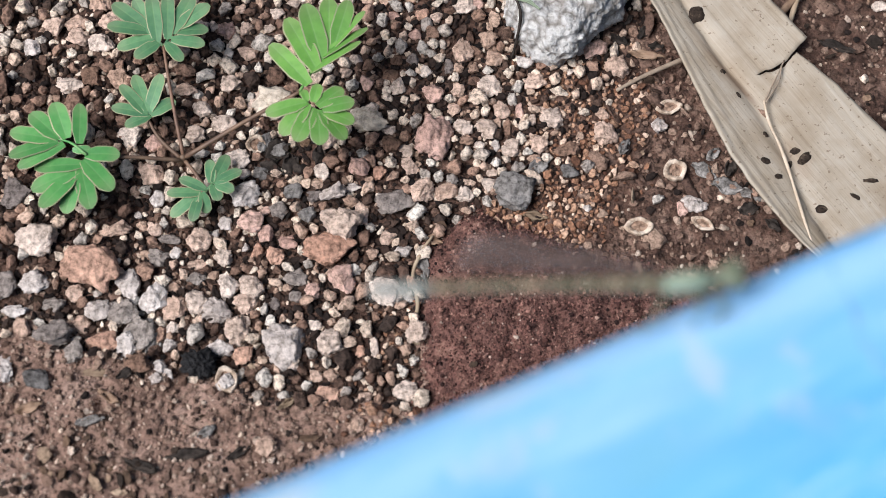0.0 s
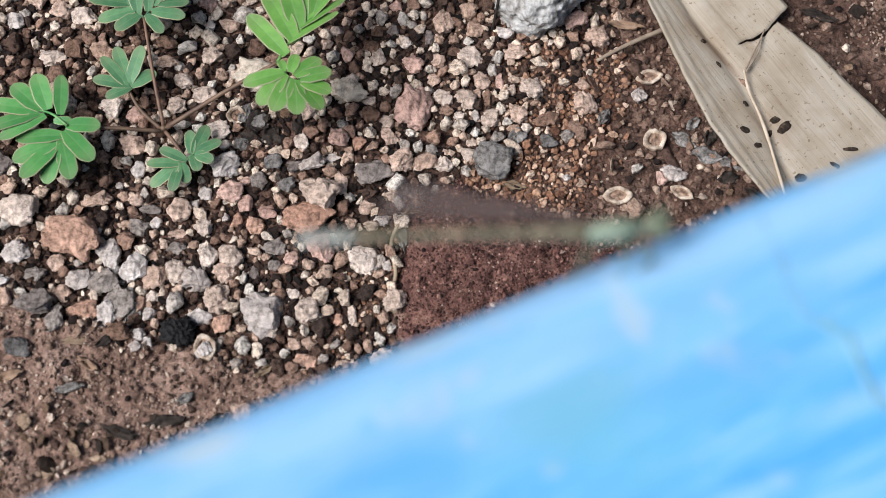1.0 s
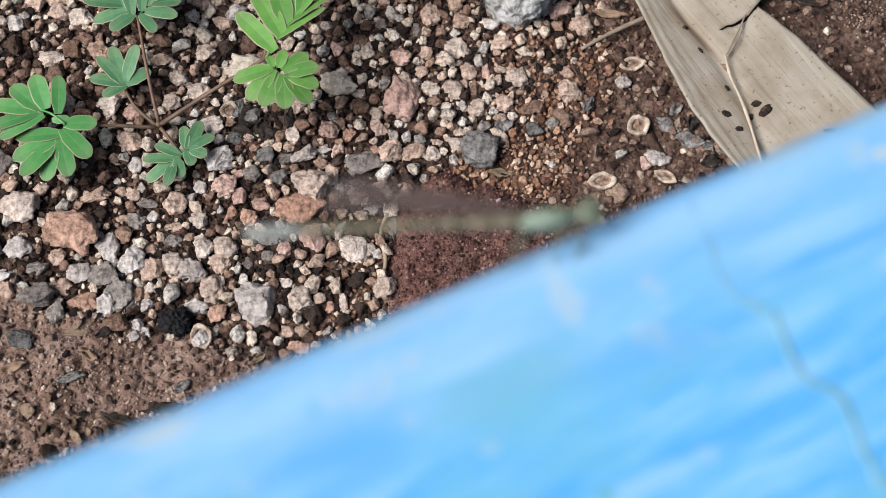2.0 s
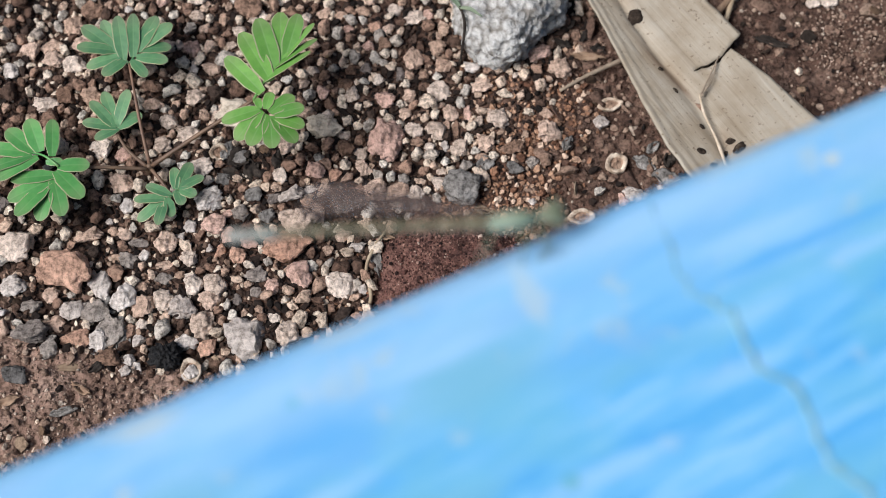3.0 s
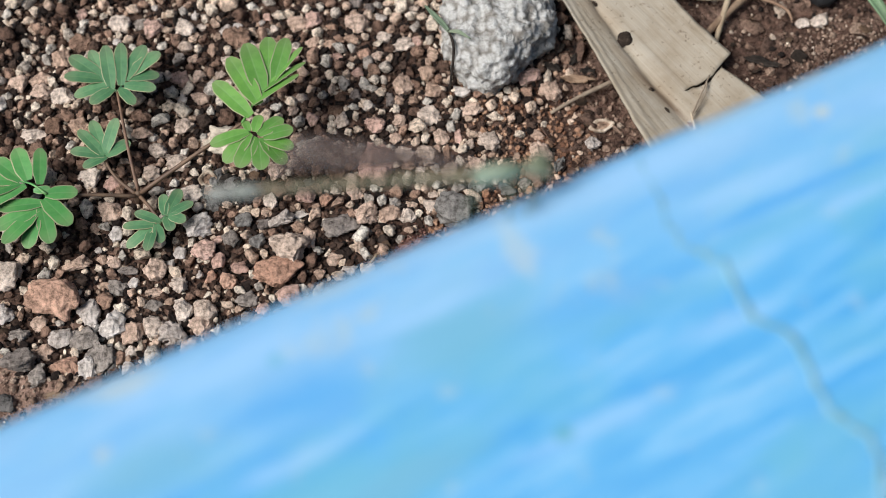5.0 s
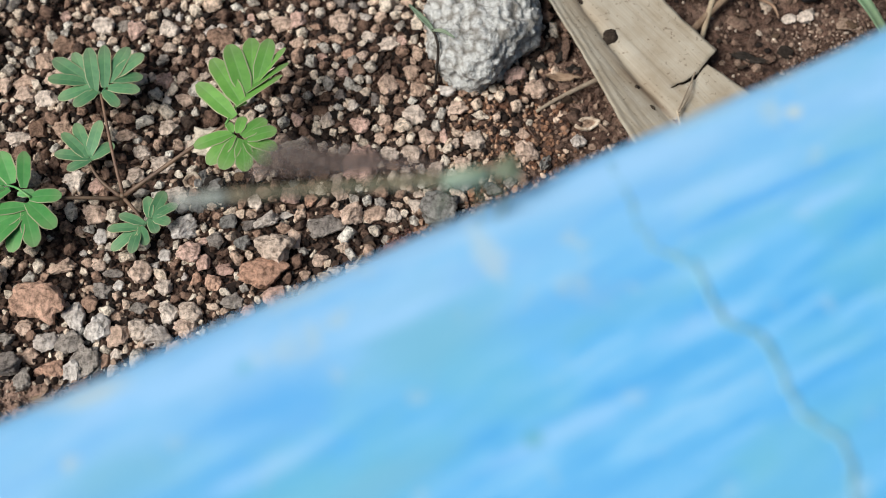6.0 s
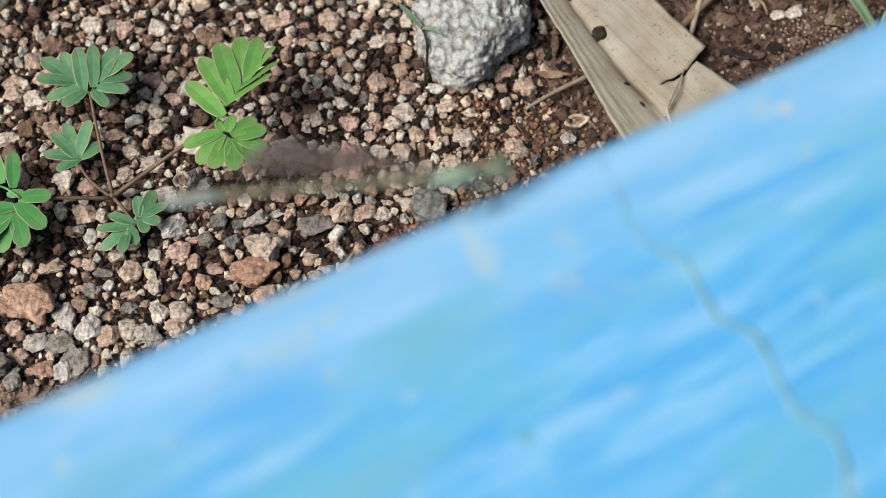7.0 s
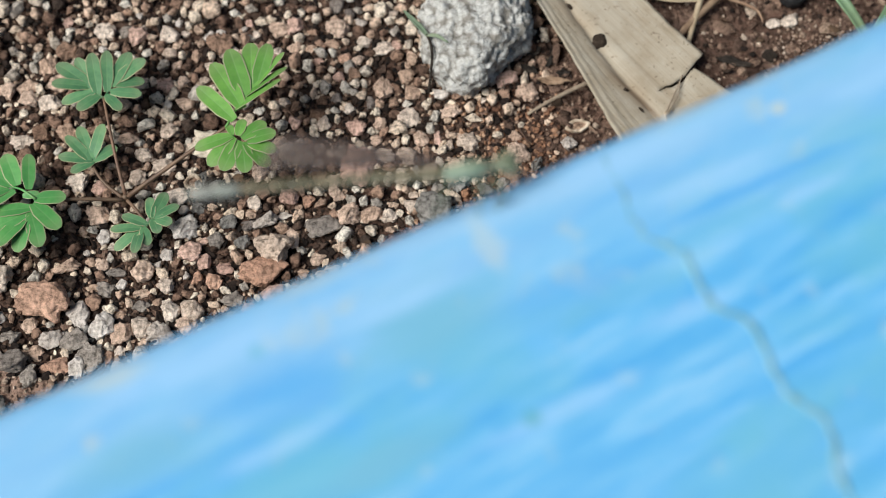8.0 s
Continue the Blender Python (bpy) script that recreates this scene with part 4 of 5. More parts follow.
def flake(x, y, a, b, turn, material, label, lift=0.6):
    """A crumpled scrap of dead leaf, a by b millimetres."""
    bm = bmesh.new()
    rows = []
    for u in np.linspace(-1, 1, 11):
        row = []
        for v in np.linspace(-1, 1, 9):
            k = 1 - 0.3 * u * u * v * v + 0.3 * noise.noise(Vector((u * 2 + x, v * 2 + y, 1)))
            z = 0.9 * noise.fractal(Vector((u * 1.4 + x, v * 1.4 + y, 6)), 0.8, 2.1, 3)
            row.append(bm.verts.new((a / 2 * u * k * MM, b / 2 * v * k * (1 - 0.55 * u * u) * MM, z * MM)))
        rows.append(row)
    for p, q in zip(rows, rows[1:]):
        for i in range(8):
            bm.faces.new((p[i], q[i], q[i + 1], p[i + 1]))
    ob = part("leaf_fragment", bm, material, None)
    ob.matrix_world = pose(x * MM, y * MM, (top_z(x, y) + lift) * MM, 8, -6, turn)
    thick = ob.modifiers.new("thickness", "SOLIDIFY")
    thick.thickness, thick.offset = 0.16 * MM, 0
    tagged(ob, label, "leaf fragment", "dead leaf fragments")


GREY_SCRAP = "crumpled grey decayed leaf fragment on the soil"
for row in ((29.6, 7.6, 4.0, 2.4, -35), (33.0, 4.8, 5.0, 2.6, -15), (36.6, 3.6, 4.4, 1.8, -20), (31.0, 10.2, 3.0, 1.6, 40), (-54.6, -21.6, 4.6, 3.2, 60),
            (-52.6, -24.6, 4.2, 2.2, 75), (-55.6, -18.6, 4.0, 2.6, 10), (-13.9, -10.6, 5.4, 2.0, -80), (-60.4, -36.6, 4.4, 1.4, 15), (-44.0, -37.5, 3.4, 1.4, 40), (3.5, 6.6, 3.8, 2.4, 30), (17.0, 10.5, 3.0, 1.6, 60)):
    flake(*row, LITTER, GREY_SCRAP)
for row in ((17.4, 33.0, 3.4, 2.0, 20), (19.0, 36.6, 3.0, 1.8, 80), (16.6, 29.4, 3.2, 1.8, -30), (20.6, 31.0, 3.2, 1.5, 50), (18.2, 40.8, 3.4, 2.0, 110), (22.6, 28.4, 2.6, 1.4, 0), (33.6, 8.0, 3.0, 2.0, 70),
            (36.0, 1.0, 3.4, 2.0, 10), (51.9, 30.3, 6.5, 1.3, -22), (-36.4, 6.8, 4.0, 3.4, 30), (-34.0, 4.2, 4.0, 3.0, 100), (-37.2, 3.8, 3.6, 2.2, 160), (-30.0, 6.4, 3.2, 2.0, 80), (39.6, -1.4, 3.0, 1.6, -40), (-46.6, -41.0, 6.5, 1.8, 10), (-52.5, -43.0, 5.0, 1.6, -20), (-39.5, -40.5, 3.6, 1.2, 30), (-56.0, -29.4, 3.0, 1.4, 35)):
    flake(*row, MULCH, "dark decayed leaf fragment on the soil")
for row in ((-58.0, -33.0, 3.6, 1.3, -30), (-69.0, -35.0, 4.0, 1.6, 20), (-33.0, -33.0, 3.0, 1.0, 35), (2.8, -1.6, 4.2, 1.5, -12), (-12.6, -6.4, 3.4, 1.6, -20), (20.8, 26.6, 5.6, 1.3, -8)):
    flake(*row, TWIG, "small curled brown leaf fragment on the soil")
ribbon("leaf_fragment", "tan dry leaf fragment on the soil", "leaf fragment", [(-62.8, -29.6, 0.9), (-60, -29.3, 1.3), (-57.6, -29.8, 0.9)], (0.5, 1.5, 0.4), TWIG, fold=0.1)
# a thin green sprout at the foot of the rock
strand("rootlet", "thin dark dry stem against the pale rock", "root", [(-0.9, 31.2, 8.6), (-0.2, 28.9, 8.6), (-0.1, 27.2, 6.6), (-0.6, 24.6, 1.5)], (0.2, 0.26, 0.2), MULCH)
ribbon("sprout", "thin grey-green grass sprout growing by the rock", "sprout", [(-0.7, 30.9, 8.4), (-1.6, 32.4, 8.3), (-2.7, 34.3, 7.6), (-4.6, 37.7, 6.4)], (0.5, 0.8, 1.0, 0.9, 0.3), DULL_GRASS)
ribbon("sprout", "thin grey-green grass sprout growing by the rock", "sprout", [(-0.8, 31.0, 8.6), (0.1, 30.2, 9.7), (1.0, 29.6, 10.2), (2.6, 28.2, 10.6)], (0.5, 0.7, 0.7, 0.2), DULL_GRASS)


def berry():
    v, f = ICO[4]
    v = v * np.array([2.5, 2.5, 2.3]) * MM * (1 + 0.09 * np.array([noise.fractal(Vector(p) * 2.6, 0.7, 2.2, 3) for p in v]))[:, None]
    ob = new("berry", mesh_of("berry", v, f, BERRY))
    ob.location = (63.5 * MM, 43.4 * MM, 1.9 * MM)
    tagged(ob, "shrivelled round black berry on bare soil", "berry")
    TAKEN.append((63.5, 43.4, 2.5))


berry()


# ---- seedling ----
LEAF_RIM = plant("pale_reddish_leaf_rim", [(0.3, (0.23, 0.25, 0.13)), (0.7, (0.33, 0.33, 0.2))], 500, 0.5)


def leaflet_mesh(length, width, material):
    """One oblong leaflet along +x, round at the tip, lightly folded, with both faces."""
    bm = bmesh.new()
    sheets = []
    for z0 in (0.05, -0.05):
        rows = []
        for k in range(15):
            s = k / 14
            half = width / 2 * max(0.3, min(1.0, 0.52 + 1.6 * s, (max(0.0, 1.02 - s) / 0.2) ** 0.5)) * (0.94 + 0.06 * math.sin(math.pi * s))
            rows.append([bm.verts.new((length * (1.1 * s - 0.1) * MM, half * j * MM, (z0 * (1 if abs(j) < 1 else 0.3) + 0.07 * abs(j) * half + 0.1 * math.sin(math.pi * s) - 0.25 * s * s) * MM)) for j in (-1, -0.88, -0.45, 0, 0.45, 0.88, 1)])
        sheets.append(rows)
        for p, q in zip(rows, rows[1:]):
            for i in range(6):
                bm.faces.new((p[i], p[i + 1], q[i + 1], q[i])).material_index = 1 if i in (0, 5) else 0
    up, down = sheets
    ring_u = [r[0] for r in up] + up[-1][1:] + [r[-1] for r in up[::-1]][1:] + up[0][1:-1][::-1]
    ring_d = [r[0] for r in down] + down[-1][1:] + [r[-1] for r in down[::-1]][1:] + down[0][1:-1][::-1]
    for i in range(len(ring_u)):
        j = (i + 1) % len(ring_u)
        bm.faces.new((ring_u[i], ring_u[j], ring_d[j], ring_d[i])).material_index = 1
    bmesh.ops.recalc_face_normals(bm, faces=bm.faces)
    me = bpy.data.meshes.new("leaflet")
    bm.to_mesh(me)
    bm.free()
    me.materials.append(material)
    me.materials.append(LEAF_RIM)
    return me


def pinna(parent, height, stem, leaflets, material, rng):
    """Leaflets on a thin rachis through the places of stem, all at one height in millimetres.
    A leaflet: x, y of its foot, heading in degrees, length, width, and roll about its own length."""
    pts = [Vector((x, y, height)) * MM for x, y in stem]
    pts = curve_through(pts, 4)
    rachis = part("pinna", tube_bm(pts, np.linspace(0.26, 0.14, len(pts)) * MM, 6), material, parent, "feathery row of paired leaflets")
    for x, y, heading, length, width, roll in leaflets:
        wide = 1.14 * width
        ob = new("leaflet", leaflet_mesh(length, wide, material))
        ob.parent = rachis
        ob.matrix_world = pose(x * MM, y * MM, (height + 0.15 + 0.12 * rng.random()) * MM, roll + rng.normal() * 4, -4 + rng.normal() * 4, heading)


def seedling():
    rng = np.random.default_rng(3)
    top = new("sensitive_plant_seedling")
    tagged(top, "small green sensitive plant seedling with paired feathery leaflets", "seedling")
    for line, r in (([(-49.8, 3.6, 4), (-41.1, 7.7, 8.6), (-33.2, 10.3, 14)], 0.34), ([(-50.1, 4.0, 4), (-51.9, 10.8, 6.4), (-54.0, 20.1, 8)], 0.28), ([(-50.4, 3.4, 4), (-53.8, 6.3, 4.7), (-56.0, 9.9, 5)], 0.28),
                    ([(-50.4, 3.1, 4), (-57.2, 2.7, 5.2), (-63.8, 2.0, 6)], 0.3), ([(-49.7, 3.0, 4), (-48.1, 1.0, 4.3), (-46.3, -1.4, 4)], 0.28)):
        pts = [Vector(p) * MM for p in curve_through(line, 6)]
        part("stalk", tube_bm(pts, np.linspace(r * 1.15, r * 0.8, len(pts)) * MM, 7), STALK, top, "thin reddish-brown stalk")
    part("stem_base", tube_bm([Vector(p) * MM for p in ((-50.8, 4.9, -2), (-50.5, 4.4, 1), (-50.0, 3.5, 4.4))], [0.75 * MM, 0.7 * MM, 0.5 * MM], 8), STALK, top)
    pinna(top, 14, [(-33.2, 10.3), (-31.1, 14.6), (-28.1, 19.3)], [
        (-32.4, 12.1, 134, 7.8, 2.6, 6), (-31.1, 14.4, 121, 8.8, 2.9, 4), (-30.4, 16.4, 108, 8.4, 3.0, 4), (-29.3, 18.1, 92, 7.7, 2.8, 4), (-28.3, 18.7, 76, 6.9, 2.4, 8),
        (-31.1, 14.0, 37, 8.0, 1.7, -34), (-29.6, 16.5, 39, 7.5, 1.7, -34), (-28.1, 18.5, 55, 6.6, 1.5, -34)], LEAF_GREEN, rng)
    pinna(top, 14, [(-33.1, 10.2), (-31.4, 7.9), (-29.4, 7.2)], [
        (-32.6, 8.4, -162, 5.6, 2.3, 6), (-32.2, 7.9, -126, 5.7, 2.5, 6), (-31.4, 7.3, -111, 5.5, 2.5, 4), (-30.4, 6.9, -84, 5.1, 2.5, -4), (-29.6, 6.8, -48, 5.0, 2.5, -6),
        (-29.2, 7.2, -19, 4.3, 2.3, -6), (-29.4, 7.8, 15, 4.3, 2.3, -6), (-30.2, 8.3, 43, 4.4, 2.2, -6), (-31.1, 8.9, 78, 2.9, 1.6, -6), (-32.1, 8.9, 109, 1.9, 1.1, 6)], LEAF_GREEN, rng)
    pinna(top, 8, [(-54.0, 19.9), (-55.4, 21.3), (-56.9, 22.6)], [
        (-55.0, 21.1, 101, 7.2, 2.1, 0), (-55.8, 21.9, 118, 6.6, 1.9, 0), (-56.7, 22.6, 144, 6.5, 2.3, 6), (-56.9, 22.1, 179, 5.5, 2.1, 6), (-55.9, 20.9, -160, 5.1, 2.1, 6), (-54.9, 20.1, -135, 4.2, 1.9, 6)], LEAF_BLUE, rng)
    pinna(top, 8, [(-53.8, 19.9), (-53.0, 21.6), (-51.6, 23.2)], [
        (-53.4, 21.7, 94, 7.0, 1.9, 0), (-52.6, 22.6, 68, 6.5, 2.3, 0), (-51.9, 23.3, 42, 5.8, 2.1, -6), (-51.8, 22.4, 12, 4.4, 2.1, -6), (-52.4, 20.9, -4, 4.6, 1.9, -6), (-53.3, 20.1, -50, 3.7, 1.7, -6)], LEAF_BLUE, rng)
    pinna(top, 5, [(-55.7, 9.6), (-55.7, 10.1), (-55.7, 10.6)], [
        (-56.3, 10.3, 134, 5.3, 1.8, 6), (-55.9, 10.7, 112, 5.9, 1.9, 4), (-55.4, 10.8, 77, 5.6, 1.9, -4), (-55.0, 10.0, 38, 4.0, 1.9, -6), (-56.1, 9.9, 171, 5.0, 1.8, 6), (-55.6, 9.4, -150, 3.7, 1.7, 6)], LEAF_BLUE, rng)
    pinna(top, 4, [(-46.2, -1.5), (-45.6, -0.6), (-44.7, 0.0)], [
        (-45.7, -0.1, 97, 3.5, 1.5, 0), (-45.2, 0.0, 69, 4.7, 1.8, 0), (-44.7, -0.2, 31, 3.9, 1.7, -6), (-44.8, -0.6, -24, 2.8, 1.7, -6), (-45.3, -1.0, -67, 2.5, 1.6, -6)], LEAF_BLUE, rng)
    pinna(top, 4, [(-46.2, -1.6), (-47.0, -2.2), (-48.0, -2.9)], [
        (-46.7, -1.4, 158, 3.9, 1.5, 6), (-47.5, -2.2, -177, 4.5, 1.7, 6), (-47.8, -2.8, -138, 4.6, 1.8, 6), (-47.3, -3.1, -101, 3.8, 1.6, 0), (-46.8, -2.3, -73, 3.0, 1.6, -6)], LEAF_BLUE, rng)
    pinna(top, 6.5, [(-63.8, 2.1), (-66.4, 4.0), (-69.4, 4.6)], [
        (-68.4, 4.9, 141, 5.2, 2.6, 6), (-67.1, 5.0, 112, 5.4, 2.6, 4), (-65.0, 4.3, 94, 5.8, 2.0, 0), (-69.3, 4.4, 177, 5.7, 2.3, 6), (-68.7, 3.7, -157, 6.6, 2.1, 6), (-67.7, 3.2, -146, 6.8, 2.0, 6)], LEAF_MID, rng)
    pinna(top, 6, [(-63.8, 2.0), (-64.5, -0.1), (-65.5, -2.2)], [
        (-63.6, 2.3, 1, 4.6, 2.4, -6), (-63.8, 1.0, -46, 6.1, 2.7, -6), (-64.3, -0.5, -73, 6.0, 2.5, -4), (-65.2, -2.0, -99, 5.2, 2.3, 4), (-65.6, -1.5, -125, 6.7, 2.6, 6),
        (-65.5, -0.5, -149, 6.5, 2.6, 6), (-64.8, 0.6, -174, 6.4, 2.3, 6), (-65.7, 2.9, 3, 2.5, 1.2, 6)], LEAF_MID, rng)


seedling()


# ---- damselfly on the ledge ----
def wing_material():
    m, t, p = nodes_of("clear_brownish_wing")
    p.inputs["Base Color"].default_value = (0.15, 0.11, 0.095, 1)
    p.inputs["Roughness"].default_value = 0.3
    clear = t.nodes.new("ShaderNodeBsdfTransparent")
    both = t.nodes.new("ShaderNodeMixShader")
    veins = ramp(t, [(0.42, (0.12, 0.12, 0.12)), (0.55, (0.29, 0.29, 0.29))], noise_of(t, 1500, 3.0, 0.5, (0.25, 1, 1, 0)))
    t.links.new(veins, both.inputs[0])
    t.links.new(clear.outputs[0], both.inputs[1])
    t.links.new(p.outputs[0], both.inputs[2])
    t.links.new(both.outputs[0], t.nodes["Material Output"].inputs[0])
    return m


THORAX = plant("pale_green_thorax", [(0.35, (0.18, 0.25, 0.18)), (0.65, (0.27, 0.33, 0.25))], 900, 0.45)
ABDOMEN = plant("olive_abdomen", [(0.3, (0.125, 0.108, 0.07)), (0.7, (0.21, 0.18, 0.115))], 900, 0.45)
TAIL = plant("pale_grey_tail", [(0.3, (0.27, 0.27, 0.25)), (0.7, (0.37, 0.37, 0.34))], 900, 0.45)
HEAD = plant("dark_green_head", [(0.3, (0.0656, 0.0922, 0.0656)), (0.7, (0.157, 0.185, 0.118))], 900, 0.4)
WING = wing_material()


def damselfly():
    top = new("damselfly")
    top.location = (-0.1 * MM, -0.25 * MM, -0.9 * MM)
    tagged(top, "slender damselfly with folded brownish wings, perched on the ledge edge", "damselfly")

    def ball(name, c, r, material, parent, turn=0, label=""):
        bm = bmesh.new()
        bmesh.ops.create_icosphere(bm, subdivisions=3, radius=1.0)
        bmesh.ops.transform(bm, verts=bm.verts, matrix=pose(c[0] * MM, c[1] * MM, c[2] * MM, 0, 0, turn) @ Matrix.Diagonal((r[0] * MM, r[1] * MM, r[2] * MM, 1)))
        return part(name, bm, material, parent, label)

    ball("thorax", (-0.5, -54.1, 112.2), (2.4, 0.85, 1.0), THORAX, top, 10, "pale green thorax")
    head = ball("head", (3.0, -53.3, 112.0), (1.3, 0.85, 0.8), HEAD, top, 12, "dark green head")
    for s in (-1, 1):
        ball("eye", (3.5 - 0.15 * s, -53.2 + 0.75 * s, 112.1), (0.65, 0.5, 0.6), HEAD, head, 12)
    rings = 10
    for k in range(rings):
        x0, x1 = -2.4 - 22.6 * k / rings, -2.4 - 22.6 * (k + 1) / rings
        r = 0.62 - 0.2 * math.sin(math.pi * k / rings) if k < 8 else 0.55
        pts = [Vector((x, -54.3 - 1.2 * (-2.4 - x) / 22.6, 112.2 - 0.9 * ((-2.4 - x) / 22.6) ** 2)) * MM for x in np.linspace(x0, x1, 5)]
        part("abdomen_segment", tube_bm(pts, [r * 0.9 * MM, r * MM, r * MM, r * MM, r * 0.92 * MM], 12), TAIL if k >= 8 else ABDOMEN, top)
    for n, (lean, reach, dz) in enumerate(((36, 17.2, 0.9), (30, 16.4, 0.7), (43, 16.8, 1.0), (38, 16.0, 0.8))):
        bm = bmesh.new()
        rows = []
        for s in np.linspace(0, 1, 22):
            w = 3.5 * (s ** 0.75) * (1.0 if s < 0.8 else max(0.06, math.sqrt(max(0, 1 - ((s - 0.8) / 0.2) ** 2)))) * (0.95 if n % 2 else 1.0)
            x, y, z = -1.8 - reach * s, -54.1 - 0.1 * s, 113.0 + dz * 0.3
            rows.append([bm.verts.new(Vector((x, y + (0.1 + w * q) * math.cos(radians(lean)), z + (0.1 + w * q) * math.sin(radians(lean)) - 0.6 * s)) * MM) for q in (0, 0.33, 0.66, 1)])
        for p, q in zip(rows, rows[1:]):
            for i in range(3):
                bm.faces.new((p[i], p[i + 1], q[i + 1], q[i]))
        bmesh.ops.recalc_face_normals(bm, faces=bm.faces)
        wing = part("wing", bm, WING, top, "clear brown-tinted wing")
        thick = wing.modifiers.new("thickness", "SOLIDIFY")
        thick.thickness = 0.03 * MM
    for x, foot in ((-1.6, (-2.2, -56.6)), (-1.5, (-3.4, -57.4)), (0.3, (0.6, -56.6)), (0.4, (1.4, -55.2)), (1.5, (2.2, -56.2)), (1.6, (2.9, -55.6))):
        hip = Vector((x, -54.1, 111.2))
        foot = Vector((*foot, 108.8))
        knee = (hip + foot) / 2 + Vector((0.4 * (x + 0.2), -0.6, 1.1))
        pts = [q * MM for q in curve_through([hip, knee, foot], 5)]
        part("leg", tube_bm(pts, [0.1 * MM] * len(pts), 6), HEAD, top, "thin dark leg")


damselfly()


# ---- gravel and crumbs, last ----
class Spots:
    """Places already filled, on a grid of millimetre cells."""

    def __init__(self, cell):
        self.cell, self.cells = cell, {}

    def add(self, x, y, r):
        self.cells.setdefault((int(x // self.cell), int(y // self.cell)), []).append((x, y, r))

    def free(self, x, y, r, near):
        i, j = int(x // self.cell), int(y // self.cell)
        for a in (i - 1, i, i + 1):
            for b in (j - 1, j, j + 1):
                for p, q, s in self.cells.get((a, b), ()):
                    if (p - x) ** 2 + (q - y) ** 2 < (near * (r + s)) ** 2:
                        return False
        return True


def scatter(name, label, count, sizes, level, material, weight, spots, near, sink, seed, box=(-96, 96, -52, 72), kinds=14, flat=0.75, group=True):
    rng = np.random.default_rng(seed)
    shapes = [lump(rng, level, 0.36, 9) for _ in range(kinds)]
    verts, faces, at, single = [], [], 0, 0
    for _ in range(count):
        here = box[rng.integers(len(box))] if isinstance(box, list) else box
        x, y = rng.uniform(here[0], here[1]), rng.uniform(here[2], here[3])
        r = sizes[0] * (sizes[1] / sizes[0]) ** (rng.random() ** 1.6)
        if on_ledge(x, y)[1] > -1 or rng.random() > weight(x, y) or not spots.free(x, y, r, near):
            continue
        spots.add(x, y, r)
        if name == "gravel" and r > 1.8 and abs(x + 25) < 48 and -34 < y < 40 and single < 85:
            single += 1
            tone = ("tan", "cream", "cream", "pink", "tan", "brown")[single % 6]
            stones(tone, LOOSE[tone], [(x, y, 2.1 * r, 1.85 * r)])
            continue
        v, f = shapes[rng.integers(kinds)]
        k = np.array([r * rng.uniform(0.85, 1.25), r * rng.uniform(0.75, 1.0), r * flat * rng.uniform(0.8, 1.1)])
        w = (v * k) @ turned(rng, 0.6).T
        z = top_z(x, y) + r * sink
        verts.append((w + np.array([x, y, z])) * MM)
        faces.append(f + at)
        at += len(v)
    ob = new(name, mesh_of(name, np.concatenate(verts), np.concatenate(faces), material, level > 2))
    tagged(ob, label, name.replace("_", " "), kind="stuff")


LOOSE = {"tan": "tan rounded pebble lying in the gravel", "cream": "cream-coloured weathered pebble lying in the gravel", "brown": "brown rounded pebble lying in the gravel",
         "pink": "pinkish-brown pebble lying in the gravel", "grey": "grey weathered stone lying in the gravel"}


def grainy(x, y):
    z = mound_z(x, y)
    return 1.0 if z > 0.3 else 0.3 if z > -2.5 else 0.0


def on_mound(x, y):
    return 1.0 if mound_z(x, y) > 0.3 else 0.0


def ochre(x, y):
    return 1.15 * math.exp(-(((x - 8.5) / 6.5) ** 2 + ((y - 17.5) / 10) ** 2)) + 0.7 * math.exp(-(((x - 5) / 5) ** 2 + ((y + 1) / 3) ** 2)) + 0.8 * math.exp(-(((x + 18.5) / 4.5) ** 2 + ((y + 22) / 10) ** 2))


TAKEN.extend([(-36.6, 7.0, 2.6), (-33.8, 4.4, 2.2), (-30.6, 6.2, 1.6)])
SPOTS = Spots(9.0)
for spot in TAKEN:
    SPOTS.add(*spot)
scatter("gravel", "dense mixed tan, cream and brown gravel on soil", 52000, (0.95, 2.25), 3, GRAVEL, lambda x, y: gravelly(x, y) * (1 - on_mound(x, y)) * (1 - 0.93 * min(1, ochre(x, y))) * (1 - 0.65 * math.exp(-(((x + 58) / 20) ** 2 + ((y + 11) / 13) ** 2))) + (0.0012 if -10 < x < 38 else 0.0002) * (1 - on_mound(x, y)), SPOTS, 0.74, 0.66, 21)
# real fines, but their dark tones also stand for shadow between the stones
scatter("fine_gravel", "fine grit between the larger gravel, mostly coloured near-black as gap shade", 110000, (0.4, 1.0), 2, GRIT, lambda x, y: (gravelly(x, y) + 0.012) * (1 - on_mound(x, y)) * (1 - 0.85 * min(1, ochre(x, y))), SPOTS, 0.5, 0.35, 22)
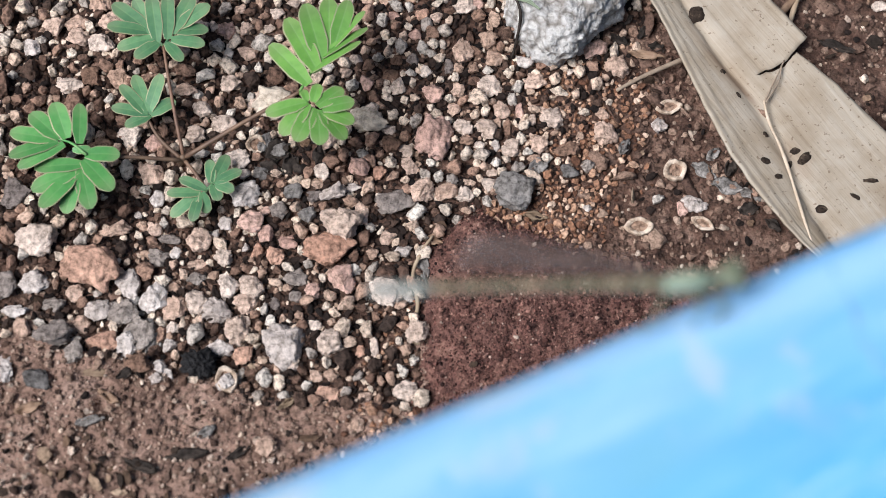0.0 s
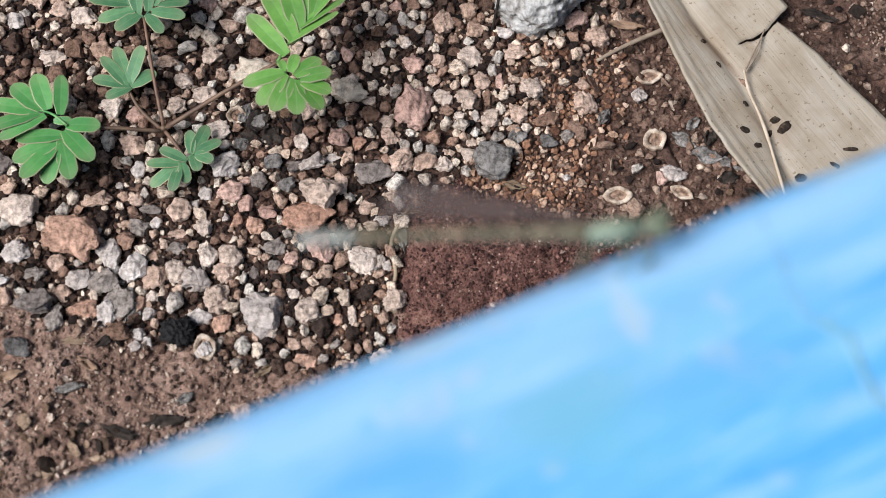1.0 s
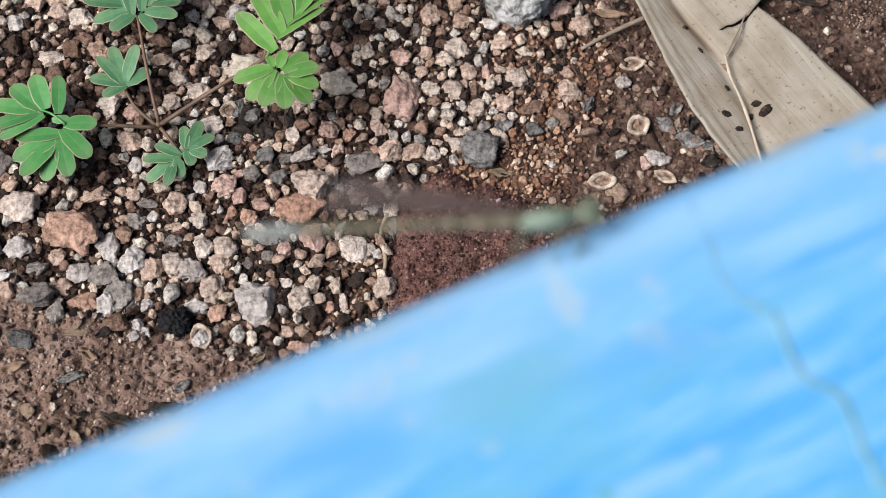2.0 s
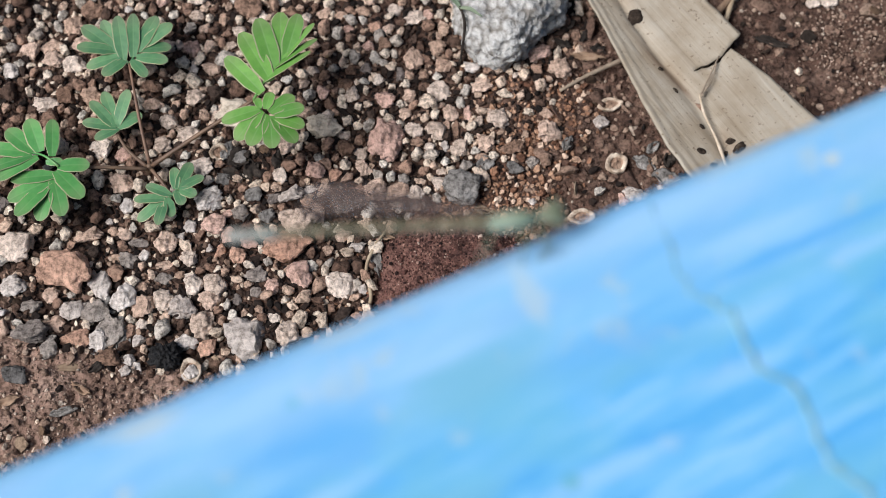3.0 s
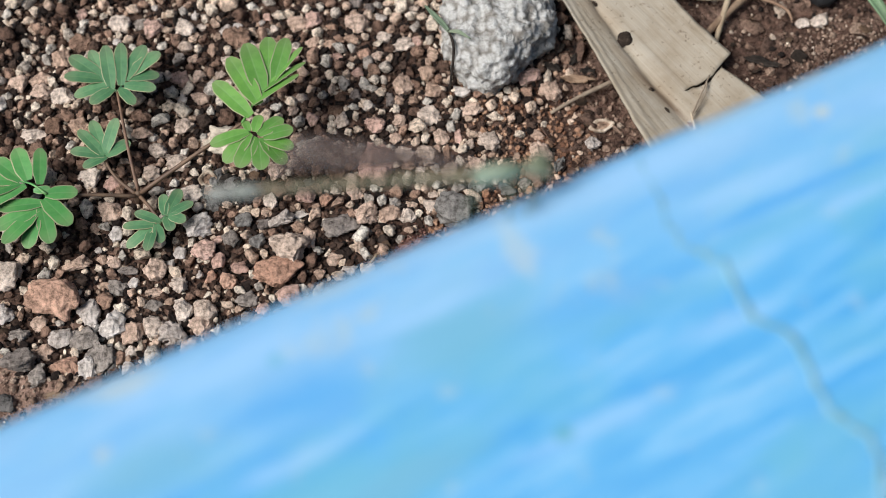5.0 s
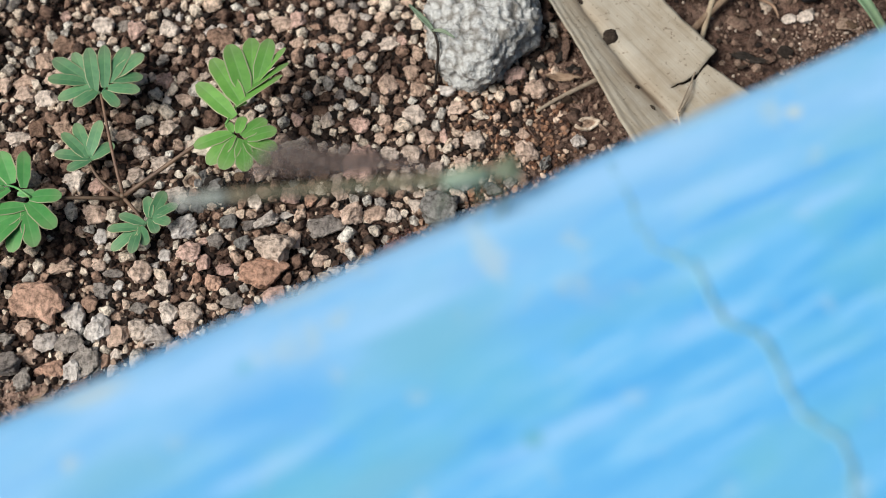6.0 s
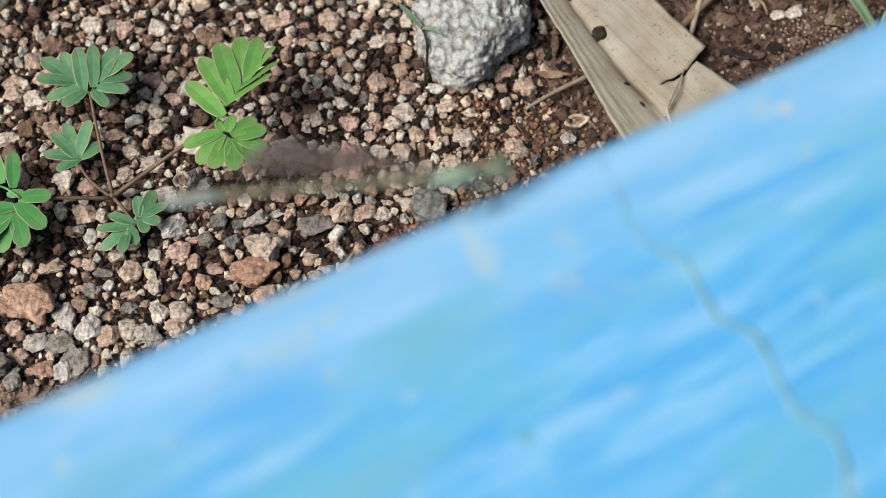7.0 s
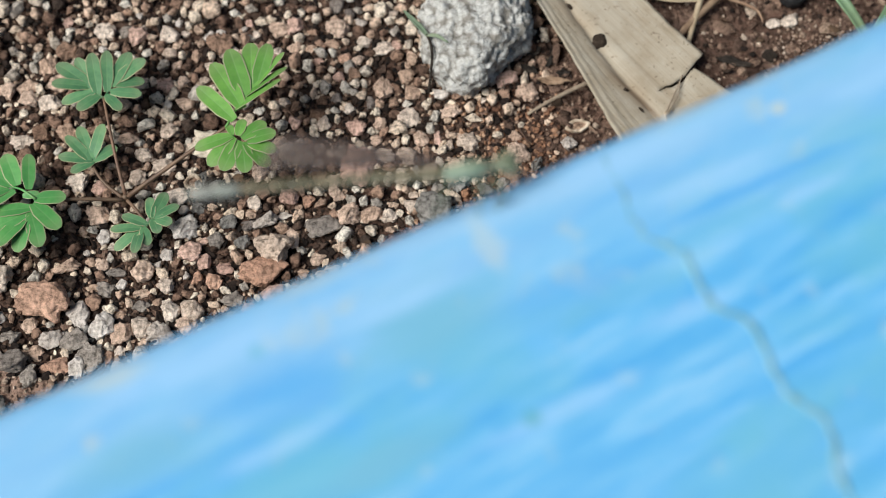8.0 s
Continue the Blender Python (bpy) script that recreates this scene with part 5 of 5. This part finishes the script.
scatter("ochre_grit", "loose ochre-brown granular soil", 34000, (0.36, 1.05), 2, OCHRE_GRAIN, lambda x, y: min(1, 1.3 * ochre(x, y)) * (1 - on_mound(x, y)), SPOTS, 0.62, 0.4, 23, [(-6, 23, -3, 36), (-6, 23, -3, 36), (-4, 14, -7, 4), (-28, -12, -38, -2)])
scatter("tan_grit", "loose fine tan grit on damp soil", 16000, (0.22, 0.62), 1, PALE_CRUMB, lambda x, y: math.exp(-((((x - 67) / 8.5) ** 2 + ((y - 30.5) / 7) ** 2) ** 2)) * (0.55 + noise.noise(Vector((x * 0.4, y * 0.4, 2)))), Spots(3.0), 0.75, 0.4, 31, (52, 86, 18, 44))
scatter("clay_crumbs", "small dry pinkish-brown clay crumbs", 9000, (0.22, 0.9), 1, PALE_CRUMB, lambda x, y: 0.8 * (1 - gravelly(x, y)), Spots(3.0), 0.7, 0.3, 29, (-96, -14, -52, -22))
scatter("soil_crumbs", "small red-brown soil crumbs", 75000, (0.35, 1.25), 1, CRUMB, lambda x, y: (0.3 if x > 38 else 0.8 if x > -12 or y > 0 else 0.12) * (1 - gravelly(x, y)) * (1 - on_mound(x, y)), SPOTS, 0.72, 0.22, 24)
scatter("soil_clods", "flattened red-brown clay clods in the bare soil", 2600, (1.2, 3.0), 3, CRUMB, lambda x, y: (0.25 if x > 38 else 0.5 if x > -12 or y > 0 else 0.0) * (1 - gravelly(x, y)) * (1 - on_mound(x, y)), Spots(9.0), 0.75, -0.05, 27, kinds=10, flat=0.32)
scatter("litter_bits", "dark brown and tan plant litter bits on the soil", 9000, (0.7, 1.9), 1, LITTER_BIT, lambda x, y: (0.2 if x > -14 else 0.5 if y < -40 - 0.2 * (x + 50) else 0.015) * (1 - gravelly(x, y)) * (1 - on_mound(x, y)) * (0.3 + max(0, 2 * noise.noise(Vector((x * 0.08, y * 0.08, 4))))) + 0.012, SPOTS, 0.35, 0.5, 26, flat=0.22)
scatter("laterite_grains", "dark red granular crumbs on the mound", 75000, (0.17, 0.62), 1, MAROON_GRAIN, grainy, Spots(2.0), 0.7, 0.32, 25, (-17, 40, -48, 2))
